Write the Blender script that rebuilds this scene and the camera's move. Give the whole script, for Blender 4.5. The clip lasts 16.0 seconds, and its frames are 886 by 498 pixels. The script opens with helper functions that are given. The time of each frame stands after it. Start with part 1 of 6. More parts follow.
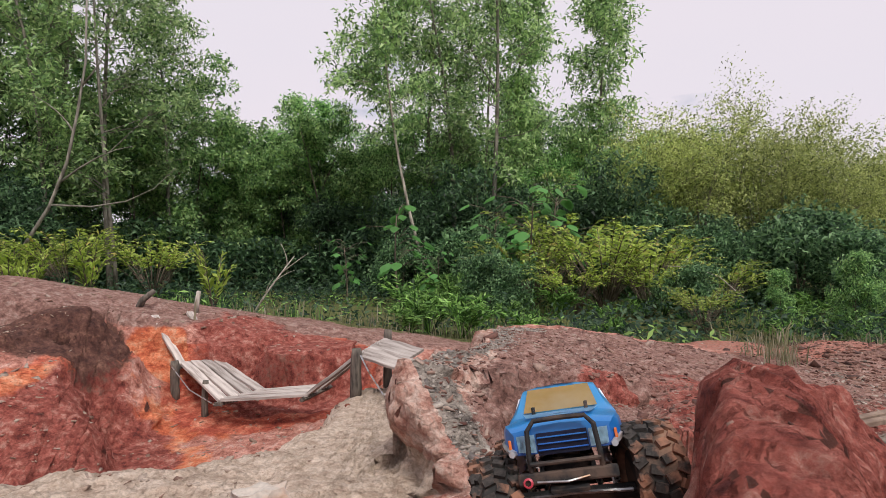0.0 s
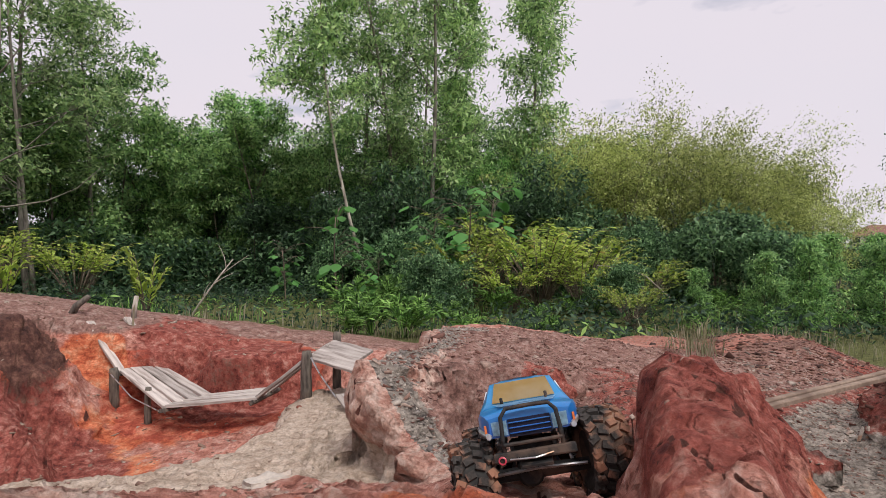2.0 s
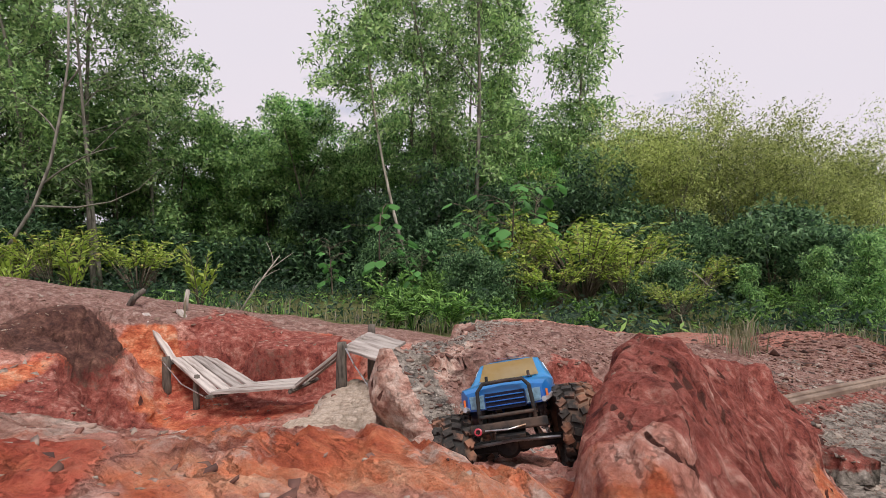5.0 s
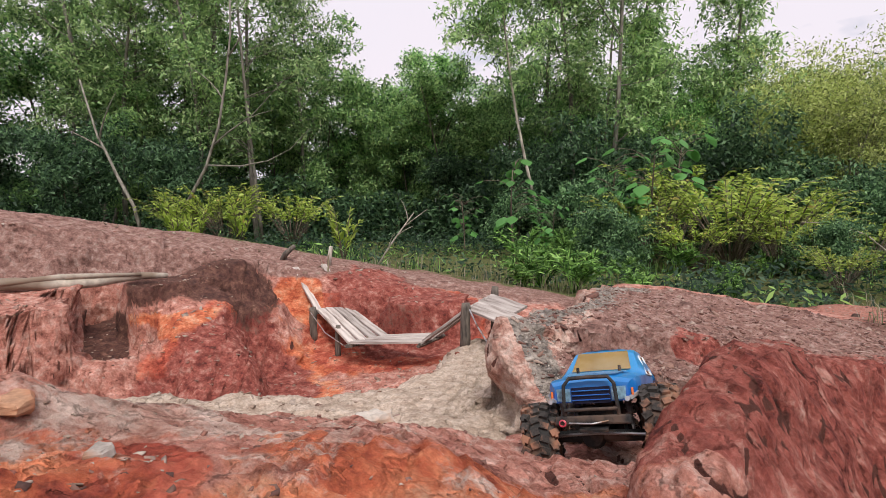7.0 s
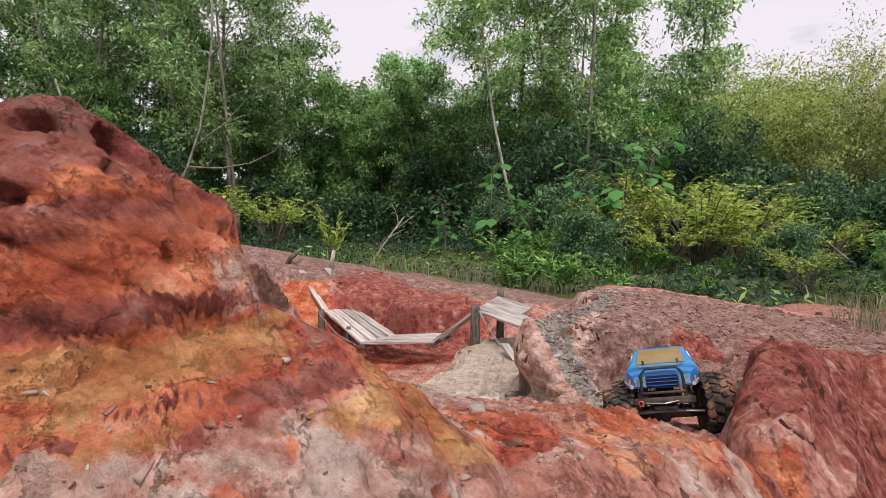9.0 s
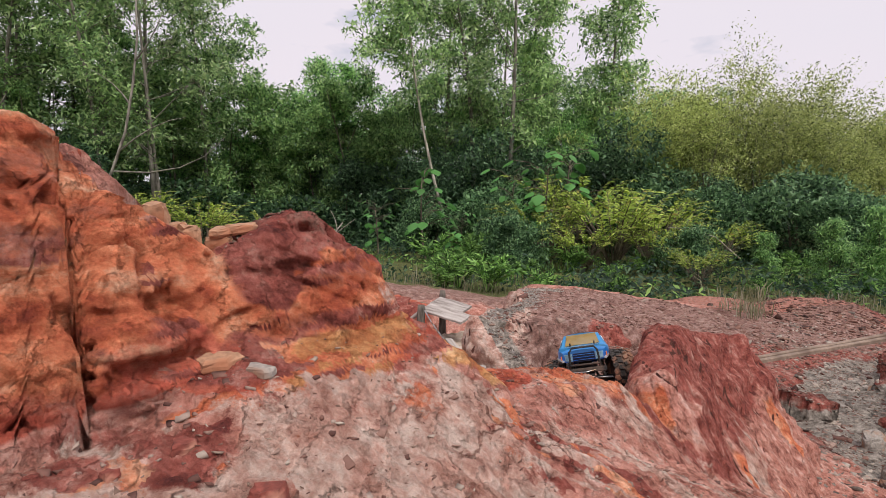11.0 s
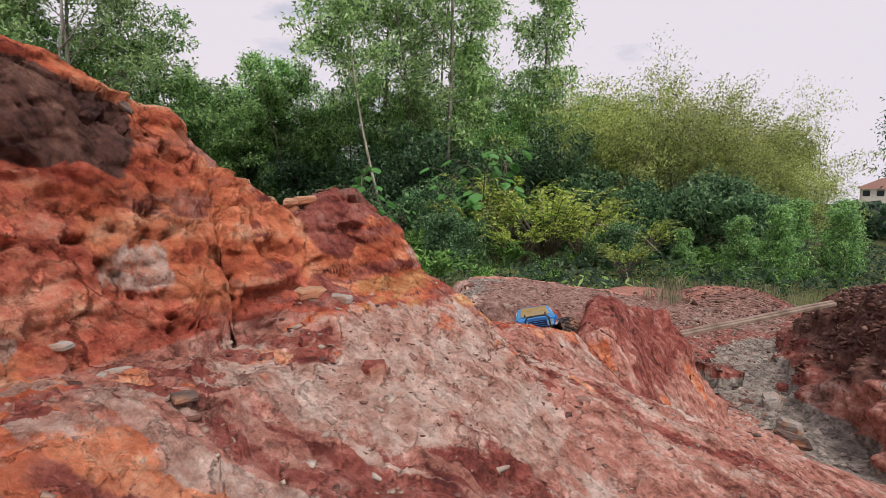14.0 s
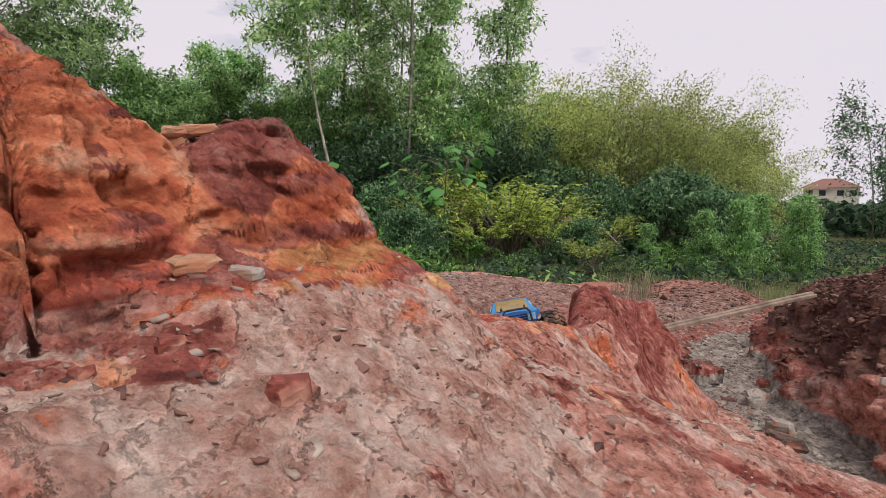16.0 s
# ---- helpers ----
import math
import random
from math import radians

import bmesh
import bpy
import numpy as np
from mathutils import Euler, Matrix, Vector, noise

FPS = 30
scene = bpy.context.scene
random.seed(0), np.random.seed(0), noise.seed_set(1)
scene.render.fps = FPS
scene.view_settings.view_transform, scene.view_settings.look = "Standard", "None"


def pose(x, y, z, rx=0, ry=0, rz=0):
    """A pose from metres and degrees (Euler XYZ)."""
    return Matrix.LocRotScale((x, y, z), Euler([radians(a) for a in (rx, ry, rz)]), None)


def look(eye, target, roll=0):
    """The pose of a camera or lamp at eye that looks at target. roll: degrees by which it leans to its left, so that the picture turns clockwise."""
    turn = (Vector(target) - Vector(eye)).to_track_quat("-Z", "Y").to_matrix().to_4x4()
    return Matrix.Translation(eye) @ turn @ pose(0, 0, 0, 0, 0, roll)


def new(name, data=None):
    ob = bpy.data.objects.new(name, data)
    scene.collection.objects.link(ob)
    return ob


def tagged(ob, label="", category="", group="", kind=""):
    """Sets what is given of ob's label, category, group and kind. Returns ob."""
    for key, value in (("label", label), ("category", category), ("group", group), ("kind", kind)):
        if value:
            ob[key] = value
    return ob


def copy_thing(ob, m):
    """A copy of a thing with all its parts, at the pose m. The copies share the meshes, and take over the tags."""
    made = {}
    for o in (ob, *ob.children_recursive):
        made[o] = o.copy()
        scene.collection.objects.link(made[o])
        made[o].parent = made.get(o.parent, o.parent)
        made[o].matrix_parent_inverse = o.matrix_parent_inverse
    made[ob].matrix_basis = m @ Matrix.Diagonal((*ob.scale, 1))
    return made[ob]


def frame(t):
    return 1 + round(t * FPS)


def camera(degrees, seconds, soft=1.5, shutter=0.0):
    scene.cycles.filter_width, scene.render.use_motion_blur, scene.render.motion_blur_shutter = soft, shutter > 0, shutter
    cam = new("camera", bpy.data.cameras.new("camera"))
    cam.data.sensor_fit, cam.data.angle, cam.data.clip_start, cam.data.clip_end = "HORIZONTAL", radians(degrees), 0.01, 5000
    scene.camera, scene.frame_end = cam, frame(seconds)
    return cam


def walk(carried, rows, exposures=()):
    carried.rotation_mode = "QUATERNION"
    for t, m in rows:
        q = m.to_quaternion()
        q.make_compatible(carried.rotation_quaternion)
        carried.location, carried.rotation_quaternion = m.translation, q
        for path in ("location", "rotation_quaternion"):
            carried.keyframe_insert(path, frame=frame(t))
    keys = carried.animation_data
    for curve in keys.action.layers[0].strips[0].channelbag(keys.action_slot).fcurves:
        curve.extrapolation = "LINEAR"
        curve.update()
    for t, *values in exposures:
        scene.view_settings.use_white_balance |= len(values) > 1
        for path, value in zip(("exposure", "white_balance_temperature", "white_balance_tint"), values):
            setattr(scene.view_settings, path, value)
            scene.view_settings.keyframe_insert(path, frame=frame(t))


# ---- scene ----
cam = camera(75.3, 16.0, soft=0.85)
PATH = [
    (0.0, (0.0857, 0.3313, 0.7214), (0.0393, 3.3309, 0.7406), -0.04),
    (0.5, (0.0257, 0.3189, 0.7240), (0.1037, 3.3178, 0.7411), -0.08),
    (1.0, (0.0183, 0.2860, 0.7351), (0.2167, 3.2795, 0.7476), -0.29),
    (1.5, (-0.0015, 0.2488, 0.7305), (0.2591, 3.2374, 0.7525), -0.29),
    (2.0, (0.0093, 0.2052, 0.7443), (0.2978, 3.1912, 0.7614), -0.29),
    (2.5, (0.0240, 0.1492, 0.7462), (0.3277, 3.1337, 0.7634), -0.28),
    (3.0, (0.0509, 0.1205, 0.7497), (0.3575, 3.1047, 0.7660), -0.31),
    (3.2, (0.0582, 0.1174, 0.7485), (0.3623, 3.1019, 0.7615), -0.28),
    (5.3, (0.1352, 0.1332, 0.7223), (0.0579, 3.1322, 0.7292), -0.44),
    (5.5, (0.1485, 0.1371, 0.7408), (-0.0133, 3.1327, 0.7442), -0.39),
    (6.0, (0.1859, 0.1516, 0.7577), (-0.1734, 3.1291, 0.6865), -0.33),
    (6.5, (0.1919, 0.1506, 0.7719), (-0.3091, 3.0993, 0.5392), -0.25),
    (7.0, (0.1994, 0.0756, 0.8106), (-0.4655, 2.9909, 0.5670), -0.17),
    (7.5, (0.1550, 0.0323, 0.8437), (-0.6332, 2.9167, 0.6012), 0.03),
    (8.0, (0.0575, -0.1201, 0.8701), (-0.7191, 2.7674, 0.6268), 0.12),
    (8.5, (-0.0162, -0.1863, 0.8753), (-0.6469, 2.7364, 0.6302), 0.08),
    (9.0, (-0.0532, -0.2478, 0.8792), (-0.5401, 2.7020, 0.6314), 0.10),
    (9.5, (-0.1396, -0.4502, 0.9059), (-0.4457, 2.5248, 0.6694), 0.33),
    (10.0, (-0.1481, -0.5300, 0.9288), (-0.3451, 2.4537, 0.6867), 0.14),
    (10.2, (-0.1420, -0.5566, 0.9413), (-0.3125, 2.4285, 0.6952), -0.01),
    (12.3, (-0.2052, -0.9548, 0.9867), (-0.1849, 2.0345, 0.7347), 0.33),
    (12.5, (-0.2090, -0.9712, 0.9931), (-0.1620, 2.0177, 0.7393), 0.29),
    (13.0, (-0.2383, -0.9968, 0.9858), (-0.1265, 1.9901, 0.7295), 0.28),
    (13.5, (-0.2617, -1.0185, 0.9885), (-0.0879, 1.9656, 0.7340), 0.23),
    (14.0, (-0.3018, -0.9811, 0.9289), (-0.0489, 1.9976, 0.6782), 0.27),
    (14.5, (-0.3043, -0.8824, 0.8893), (0.0147, 2.0896, 0.6334), 0.35),
    (15.0, (-0.2963, -0.7840, 0.8807), (0.0750, 2.1816, 0.6217), 0.31),
    (15.5, (-0.2898, -0.7215, 0.8717), (0.1286, 2.2381, 0.6156), 0.34),
    (16.0, (-0.2805, -0.6578, 0.8469), (0.1758, 2.2967, 0.5965), 0.24),
]
walk(cam, [(t, look(eye, target, roll)) for t, eye, target, roll in PATH],
     [(0.0, 0.0), (3.2, -0.06), (5.5, 0.02), (7.0, 0.16), (8.0, 0.18), (9.0, 0.13), (10.2, 0.06), (12.5, 0.0), (16.0, -0.04)])

# ---- sky and sun: a bright overcast afternoon ----
world = bpy.data.worlds.new("overcast_sky")
scene.world = world
world.use_nodes = True
wn, wl = world.node_tree.nodes, world.node_tree.links
wn.clear()
w_out = wn.new("ShaderNodeOutputWorld")
w_bg = wn.new("ShaderNodeBackground")
w_sky = wn.new("ShaderNodeTexSky")
w_sky.sky_type = "NISHITA"
w_sky.sun_disc = False
w_sky.sun_elevation = radians(55)
w_sky.sun_rotation = radians(154)
w_sky.air_density = 1.0
w_sky.dust_density = 2.0
w_gain = wn.new("ShaderNodeVectorMath")
w_gain.operation = "SCALE"
w_gain.inputs["Scale"].default_value = 0.11
w_co = wn.new("ShaderNodeTexCoord")
w_map = wn.new("ShaderNodeMapping")
w_map.inputs["Scale"].default_value = (1.0, 1.0, 2.6)
w_noise = wn.new("ShaderNodeTexNoise")
w_noise.inputs["Scale"].default_value = 3.4
w_noise.inputs["Detail"].default_value = 5.0
w_noise.inputs["Roughness"].default_value = 0.55
w_ramp = wn.new("ShaderNodeValToRGB")
w_ramp.color_ramp.elements[0].position = 0.62
w_ramp.color_ramp.elements[0].color = (0, 0, 0, 1)
w_ramp.color_ramp.elements[1].position = 0.74
w_ramp.color_ramp.elements[1].color = (0.55, 0.55, 0.55, 1)
w_cloud = wn.new("ShaderNodeMixRGB")
w_cloud.inputs["Color1"].default_value = (0.86, 0.775, 0.85, 1)
w_map2 = wn.new("ShaderNodeTexNoise")
w_map2.inputs["Scale"].default_value = 2.0
w_map2.inputs["Detail"].default_value = 3.0
w_tone = wn.new("ShaderNodeMixRGB")
w_tone.inputs["Color1"].default_value = (0.79, 0.755, 0.835, 1)
w_tone.inputs["Color2"].default_value = (0.86, 0.775, 0.845, 1)
wl.new(w_co.outputs["Generated"], w_map.inputs["Vector"])
wl.new(w_map.outputs[0], w_noise.inputs["Vector"])
wl.new(w_map.outputs[0], w_map2.inputs["Vector"])
wl.new(w_noise.outputs["Fac"], w_ramp.inputs[0])
wl.new(w_map2.outputs["Fac"], w_tone.inputs[0])
wl.new(w_tone.outputs[0], w_cloud.inputs["Color1"])
wl.new(w_ramp.outputs[0], w_cloud.inputs[0])
wl.new(w_sky.outputs[0], w_gain.inputs[0])
wl.new(w_gain.outputs[0], w_cloud.inputs["Color2"])
wl.new(w_cloud.outputs[0], w_bg.inputs["Color"])
w_bg.inputs["Strength"].default_value = 1.0
wl.new(w_bg.outputs[0], w_out.inputs[0])

sun_data = bpy.data.lights.new("sun", "SUN")
sun_data.energy = 2.7
sun_data.angle = radians(20)
sun_data.color = (1.0, 0.96, 0.9)
sun = new("sun", sun_data)
sun.matrix_world = look((4.2, -7.5, 15), (0, 2, 0))
scene.view_settings.exposure = 0.0

# ---- mesh and noise helpers ----
def lattice(ix, iy, iz, seed):
    h = (ix.astype(np.int64) * 374761393 + iy.astype(np.int64) * 668265263 + iz.astype(np.int64) * 2147483647 + seed * 974634777) & 0xFFFFFFFF
    h = ((h ^ (h >> 13)) * 1274126177) & 0xFFFFFFFF
    h = ((h ^ (h >> 16)) * 2246822519) & 0xFFFFFFFF
    return ((h ^ (h >> 15)) & 0xFFFFFF) / float(0xFFFFFF) * 2 - 1


def vnoise(x, y, z, seed=0):
    """Smooth value noise from -1 to 1 on arrays."""
    x, y, z = np.broadcast_arrays(np.asarray(x, float), np.asarray(y, float), np.asarray(z, float))
    fx, fy, fz = np.floor(x), np.floor(y), np.floor(z)
    u, v, w = x - fx, y - fy, z - fz
    u, v, w = (a * a * (3 - 2 * a) for a in (u, v, w))
    total = 0
    for dx in (0, 1):
        for dy in (0, 1):
            for dz in (0, 1):
                k = (u if dx else 1 - u) * (v if dy else 1 - v) * (w if dz else 1 - w)
                total = total + k * lattice(fx + dx, fy + dy, fz + dz, seed)
    return total


def fbm(x, y, z, octaves=4, seed=0, gain=0.5):
    total, amp, f = 0, 1.0, 1.0
    for n in range(octaves):
        total = total + amp * vnoise(x * f, y * f, z * f, seed + n)
        amp, f = amp * gain, f * 2.03
    return total


def smooth(a, b, x):
    t = np.clip((x - a) / (b - a), 0, 1)
    return t * t * (3 - 2 * t)


def quads(name, verts, faces, material=None, shade=True):
    """A mesh from arrays of vertices (n, 3) and faces (m, 3 or 4)."""
    verts, faces = np.asarray(verts, np.float32), np.asarray(faces, np.int32)
    k = faces.shape[1]
    me = bpy.data.meshes.new(name)
    me.vertices.add(len(verts))
    me.vertices.foreach_set("co", verts.ravel())
    me.loops.add(faces.size)
    me.loops.foreach_set("vertex_index", faces.ravel())
    me.polygons.add(len(faces))
    me.polygons.foreach_set("loop_start", np.arange(0, faces.size, k, dtype=np.int32))
    me.polygons.foreach_set("loop_total", np.full(len(faces), k, np.int32))
    me.update(calc_edges=True)
    me.validate()
    if shade:
        me.polygons.foreach_set("use_smooth", np.ones(len(faces), bool))
    if material:
        me.materials.append(material)
    return me


def empty(name, m=None):
    ob = new(name)
    ob.empty_display_size = 0.05
    if m is not None:
        ob.matrix_basis = m
    return ob


def part(name, bm, material, parent, label="", m=None, shade=False):
    """Links a bmesh, or a ready mesh, as one mesh object under a thing or a part."""
    if isinstance(bm, bpy.types.Mesh):
        me = bm
    else:
        me = bpy.data.meshes.new(name)
        bmesh.ops.recalc_face_normals(bm, faces=bm.faces)
        bm.to_mesh(me)
        bm.free()
        if material:
            me.materials.append(material)
    if shade:
        for p in me.polygons:
            p.use_smooth = True
    ob = new(name, me)
    ob.parent = parent
    if m is not None:
        ob.matrix_basis = m
    if label:
        tagged(ob, label)
    return ob


def add_box(bm, size, m=None, bevel=0.0, taper=1.0):
    """A box of that size, centred, with bevelled edges; taper scales its top."""
    made = bmesh.ops.create_cube(bm, size=1.0)["verts"]
    for v in made:
        k = taper if v.co.z > 0 else 1.0
        v.co = Vector((v.co.x * size[0] * k, v.co.y * size[1] * k, v.co.z * size[2]))
    if bevel:
        edges = list({e for v in made for e in v.link_edges})
        res = bmesh.ops.bevel(bm, geom=edges, offset=bevel, segments=2, affect="EDGES", profile=0.5)
        made = list({v for f in res["faces"] for v in f.verts} | {v for v in made if v.is_valid})
    if m is not None:
        bmesh.ops.transform(bm, matrix=m, verts=made)
    return made


def add_tube(bm, points, radii, sides=8, cap=True):
    """A tube through points with a radius at each."""
    pts = [Vector(p) for p in points]
    if not hasattr(radii, "__len__"):
        radii = [radii] * len(pts)
    rings, side = [], None
    for i, p in enumerate(pts):
        d = (pts[min(i + 1, len(pts) - 1)] - pts[max(i - 1, 0)]).normalized()
        if side is None:
            side = d.orthogonal().normalized()
        side = (side - d * side.dot(d)).normalized()
        other = d.cross(side)
        k_r = float(radii[i])
        rings.append([bm.verts.new(p + k_r * (math.cos(a) * side + math.sin(a) * other)) for a in [2 * math.pi * k / sides for k in range(sides)]])
    for a, b in zip(rings, rings[1:]):
        for k in range(sides):
            bm.faces.new((a[k], a[(k + 1) % sides], b[(k + 1) % sides], b[k]))
    if cap:
        bm.faces.new(rings[0][::-1])
        bm.faces.new(rings[-1])
    return rings


def add_lathe(bm, profile, sides=24, m=None, closed=False):
    """Turns a profile of (radius, height) round the z axis."""
    rings = []
    for r, h in profile:
        rings.append([bm.verts.new((r * math.cos(2 * math.pi * k / sides), r * math.sin(2 * math.pi * k / sides), h)) for k in range(sides)])
    pairs = list(zip(rings, rings[1:])) + ([(rings[-1], rings[0])] if closed else [])
    for a, b in pairs:
        for k in range(sides):
            bm.faces.new((a[k], a[(k + 1) % sides], b[(k + 1) % sides], b[k]))
    made = [v for r in rings for v in r]
    if m is not None:
        bmesh.ops.transform(bm, matrix=m, verts=made)
    return made


# ---- materials ----
def nodes_of(name):
    mat = bpy.data.materials.new(name)
    mat.use_nodes = True
    nt = mat.node_tree
    return mat, nt.nodes, nt.links, nt.nodes["Principled BSDF"]


def ramp_node(n, stops):
    r = n.new("ShaderNodeValToRGB")
    els = r.color_ramp.elements
    while len(els) < len(stops):
        els.new(0.5)
    for e, (p, c) in zip(els, stops):
        e.position, e.color = p, (*c, 1)
    return r


def simple(name, color, rough=0.6, metal=0.0, vary=0.25, scale=40.0, bump=0.1, dirt=None, coat=0.0, amount=0.5):
    """Paint, plastic, rubber or metal with grain at two scales, and dirt if given."""
    mat, n, l, b = nodes_of(name)
    co = n.new("ShaderNodeTexCoord")
    big = n.new("ShaderNodeTexNoise")
    big.inputs["Scale"].default_value = scale * 0.25
    big.inputs["Detail"].default_value = 5
    fine = n.new("ShaderNodeTexNoise")
    fine.inputs["Scale"].default_value = scale * 2
    fine.inputs["Detail"].default_value = 4
    l.new(co.outputs["Object"], big.inputs["Vector"])
    l.new(co.outputs["Object"], fine.inputs["Vector"])
    lo = tuple(c * (1 - vary) for c in color)
    hi = tuple(min(1, c * (1 + vary)) for c in color)
    r = ramp_node(n, [(0.3, lo), (0.7, hi)])
    l.new(fine.outputs["Fac"], r.inputs[0])
    out = r.outputs[0]
    if dirt:
        d = ramp_node(n, [(0.5 - 0.1 * amount * 2 + 0.05, (0, 0, 0)), (0.62, (1, 1, 1))])
        l.new(big.outputs["Fac"], d.inputs[0])
        mix = n.new("ShaderNodeMixRGB")
        l.new(d.outputs[0], mix.inputs[0])
        l.new(out, mix.inputs[1])
        mix.inputs[2].default_value = (*dirt, 1)
        out = mix.outputs[0]
    l.new(out, b.inputs["Base Color"])
    b.inputs["Roughness"].default_value = rough
    b.inputs["Metallic"].default_value = metal
    b.inputs["Coat Weight"].default_value = coat
    if bump:
        bp = n.new("ShaderNodeBump")
        bp.inputs["Strength"].default_value = bump
        bp.inputs["Distance"].default_value = 0.002
        l.new(fine.outputs["Fac"], bp.inputs["Height"])
        l.new(bp.outputs[0], b.inputs["Normal"])
    return mat


def leaf_material(name, stops, rough=0.5, gloss=0.35):
    """Leaves: a colour for each leaf, with a little light passing through."""
    mat, n, l, b = nodes_of(name)
    geo = n.new("ShaderNodeNewGeometry")
    r = ramp_node(n, [(p, (c[0] * 1.03, c[1] * 1.05, c[2] * 1.65)) for p, c in stops])
    l.new(geo.outputs["Random Per Island"], r.inputs[0])
    info = n.new("ShaderNodeObjectInfo")
    hsv = n.new("ShaderNodeHueSaturation")
    m1 = n.new("ShaderNodeMapRange")
    m1.inputs["To Min"].default_value, m1.inputs["To Max"].default_value = 0.8, 1.2
    l.new(info.outputs["Random"], m1.inputs["Value"])
    l.new(m1.outputs[0], hsv.inputs["Value"])
    l.new(r.outputs[0], hsv.inputs["Color"])
    l.new(hsv.outputs[0], b.inputs["Base Color"])
    b.inputs["Roughness"].default_value = rough
    b.inputs["Specular IOR Level"].default_value = gloss
    tr = n.new("ShaderNodeBsdfTranslucent")
    l.new(hsv.outputs[0], tr.inputs["Color"])
    mix = n.new("ShaderNodeMixShader")
    mix.inputs[0].default_value = 0.5
    l.new(b.outputs[0], mix.inputs[1])
    l.new(tr.outputs[0], mix.inputs[2])
    l.new(mix.outputs[0], n["Material Output"].inputs["Surface"])
    return mat


def bark_material(name, dark, light, scale=9.0):
    mat, n, l, b = nodes_of(name)
    co = n.new("ShaderNodeTexCoord")
    mp = n.new("ShaderNodeMapping")
    mp.inputs["Scale"].default_value = (scale * 2, scale * 2, scale * 0.4)
    t = n.new("ShaderNodeTexNoise")
    t.inputs["Scale"].default_value = 1.0
    t.inputs["Detail"].default_value = 6
    l.new(co.outputs["Object"], mp.inputs[0])
    l.new(mp.outputs[0], t.inputs["Vector"])
    r = ramp_node(n, [(0.35, dark), (0.65, light)])
    l.new(t.outputs["Fac"], r.inputs[0])
    l.new(r.outputs[0], b.inputs["Base Color"])
    b.inputs["Roughness"].default_value = 0.9
    bp = n.new("ShaderNodeBump")
    bp.inputs["Distance"].default_value = 0.01
    bp.inputs["Strength"].default_value = 0.5
    l.new(t.outputs["Fac"], bp.inputs["Height"])
    l.new(bp.outputs[0], b.inputs["Normal"])
    return mat

# ---- the ground: an eroded clay gully, one sheet to the horizon ----
def along(x, y, nodes):
    """Distance to a line of nodes (x, y, height), which side (1 left of its run, 0 right), its height there and the share of its run."""
    best = np.full(x.shape, 1e9)
    side, high, share = np.zeros(x.shape), np.zeros(x.shape), np.zeros(x.shape)
    count = len(nodes) - 1
    for k, ((ax, ay, az), (bx, by, bz)) in enumerate(zip(nodes, nodes[1:])):
        ux, uy = bx - ax, by - ay
        size = ux * ux + uy * uy
        t = np.clip(((x - ax) * ux + (y - ay) * uy) / size, 0, 1)
        d = np.hypot(x - ax - t * ux, y - ay - t * uy)
        cross = ux * (y - ay) - uy * (x - ax)
        near = d < best
        best = np.where(near, d, best)
        side = np.where(near, np.clip(0.5 + 0.9 * cross / (np.sqrt(size) * d + 1e-9), 0, 1), side)
        high = np.where(near, az + t * (bz - az), high)
        share = np.where(near, (k + t) / count, share)
    return best, side, high, share


def fall(d, flat, steps):
    """How far the ground has dropped at distance d from a crest: level to flat, then (run, slope) by (run, slope)."""
    out, at = np.zeros(d.shape), flat
    for run, slope in steps:
        out = out + np.clip(d - at, 0, run) * slope
        at += run
    return out


def blend(a, b, k=0.04):
    """The higher of two heights, with a soft seam."""
    h = np.clip(0.5 + 0.5 * (a - b) / k, 0, 1)
    return b + (a - b) * h + k * h * (1 - h)


def ridge(x, y, nodes, flat, left, right, soft=0.0):
    d, side, high, _ = along(x, y, nodes)
    d = np.sqrt(d * d + soft * soft) - soft
    return high - fall(d, flat, right) * (1 - side) - fall(d, flat, left) * side


SPINE = [(-0.75, -1.90, 0.660), (-0.36, -0.60, 0.652), (-0.25, -0.13, 0.635), (-0.12, 0.11, 0.604), (-0.09, 0.30, 0.64), (0.13, 0.55, 0.578), (0.26, 0.67, 0.459)]
HUMP = [(0.316, 0.72, 0.53), (0.372, 0.83, 0.555), (0.478, 1.08, 0.575), (0.575, 1.25, 0.53), (0.86, 1.66, 0.412), (1.03, 1.90, 0.345), (1.25, 2.30, 0.100)]
BANK = [(-1.72, -1.31, 1.34), (-1.046, -0.609, 1.17), (-0.772, -0.208, 1.111), (-0.662, -0.105, 1.06), (-0.645, -0.03, 1.035), (-0.575, -0.045, 0.978), (-0.489, 0.015, 0.896), (-0.393, 0.124, 0.953), (-0.328, 0.176, 0.882), (-0.313, 0.199, 0.764), (-0.25, 0.228, 0.654)]
RISE = [(-1.40, 0.25, 0.640), (-0.60, 0.42, 0.65), (-0.27, 0.44, 0.66), (-0.13, 0.36, 0.56)]
TRACK = [(-0.10, 0.50, 0.594), (-0.07, 0.75, 0.510), (0.06, 0.93, 0.42), (0.25, 1.12, 0.315), (0.30, 1.45, 0.24), (0.42, 1.95, 0.090), (0.50, 2.50, 0.000), (0.60, 2.90, -0.020)]
SAND = [(-1.9, 1.5, 0.06), (-1.2, 1.8, 0.02), (-0.7, 2.05, -0.02), (-0.3, 2.45, -0.04), (-0.15, 3.0, -0.06), (-0.2, 3.6, -0.1)]
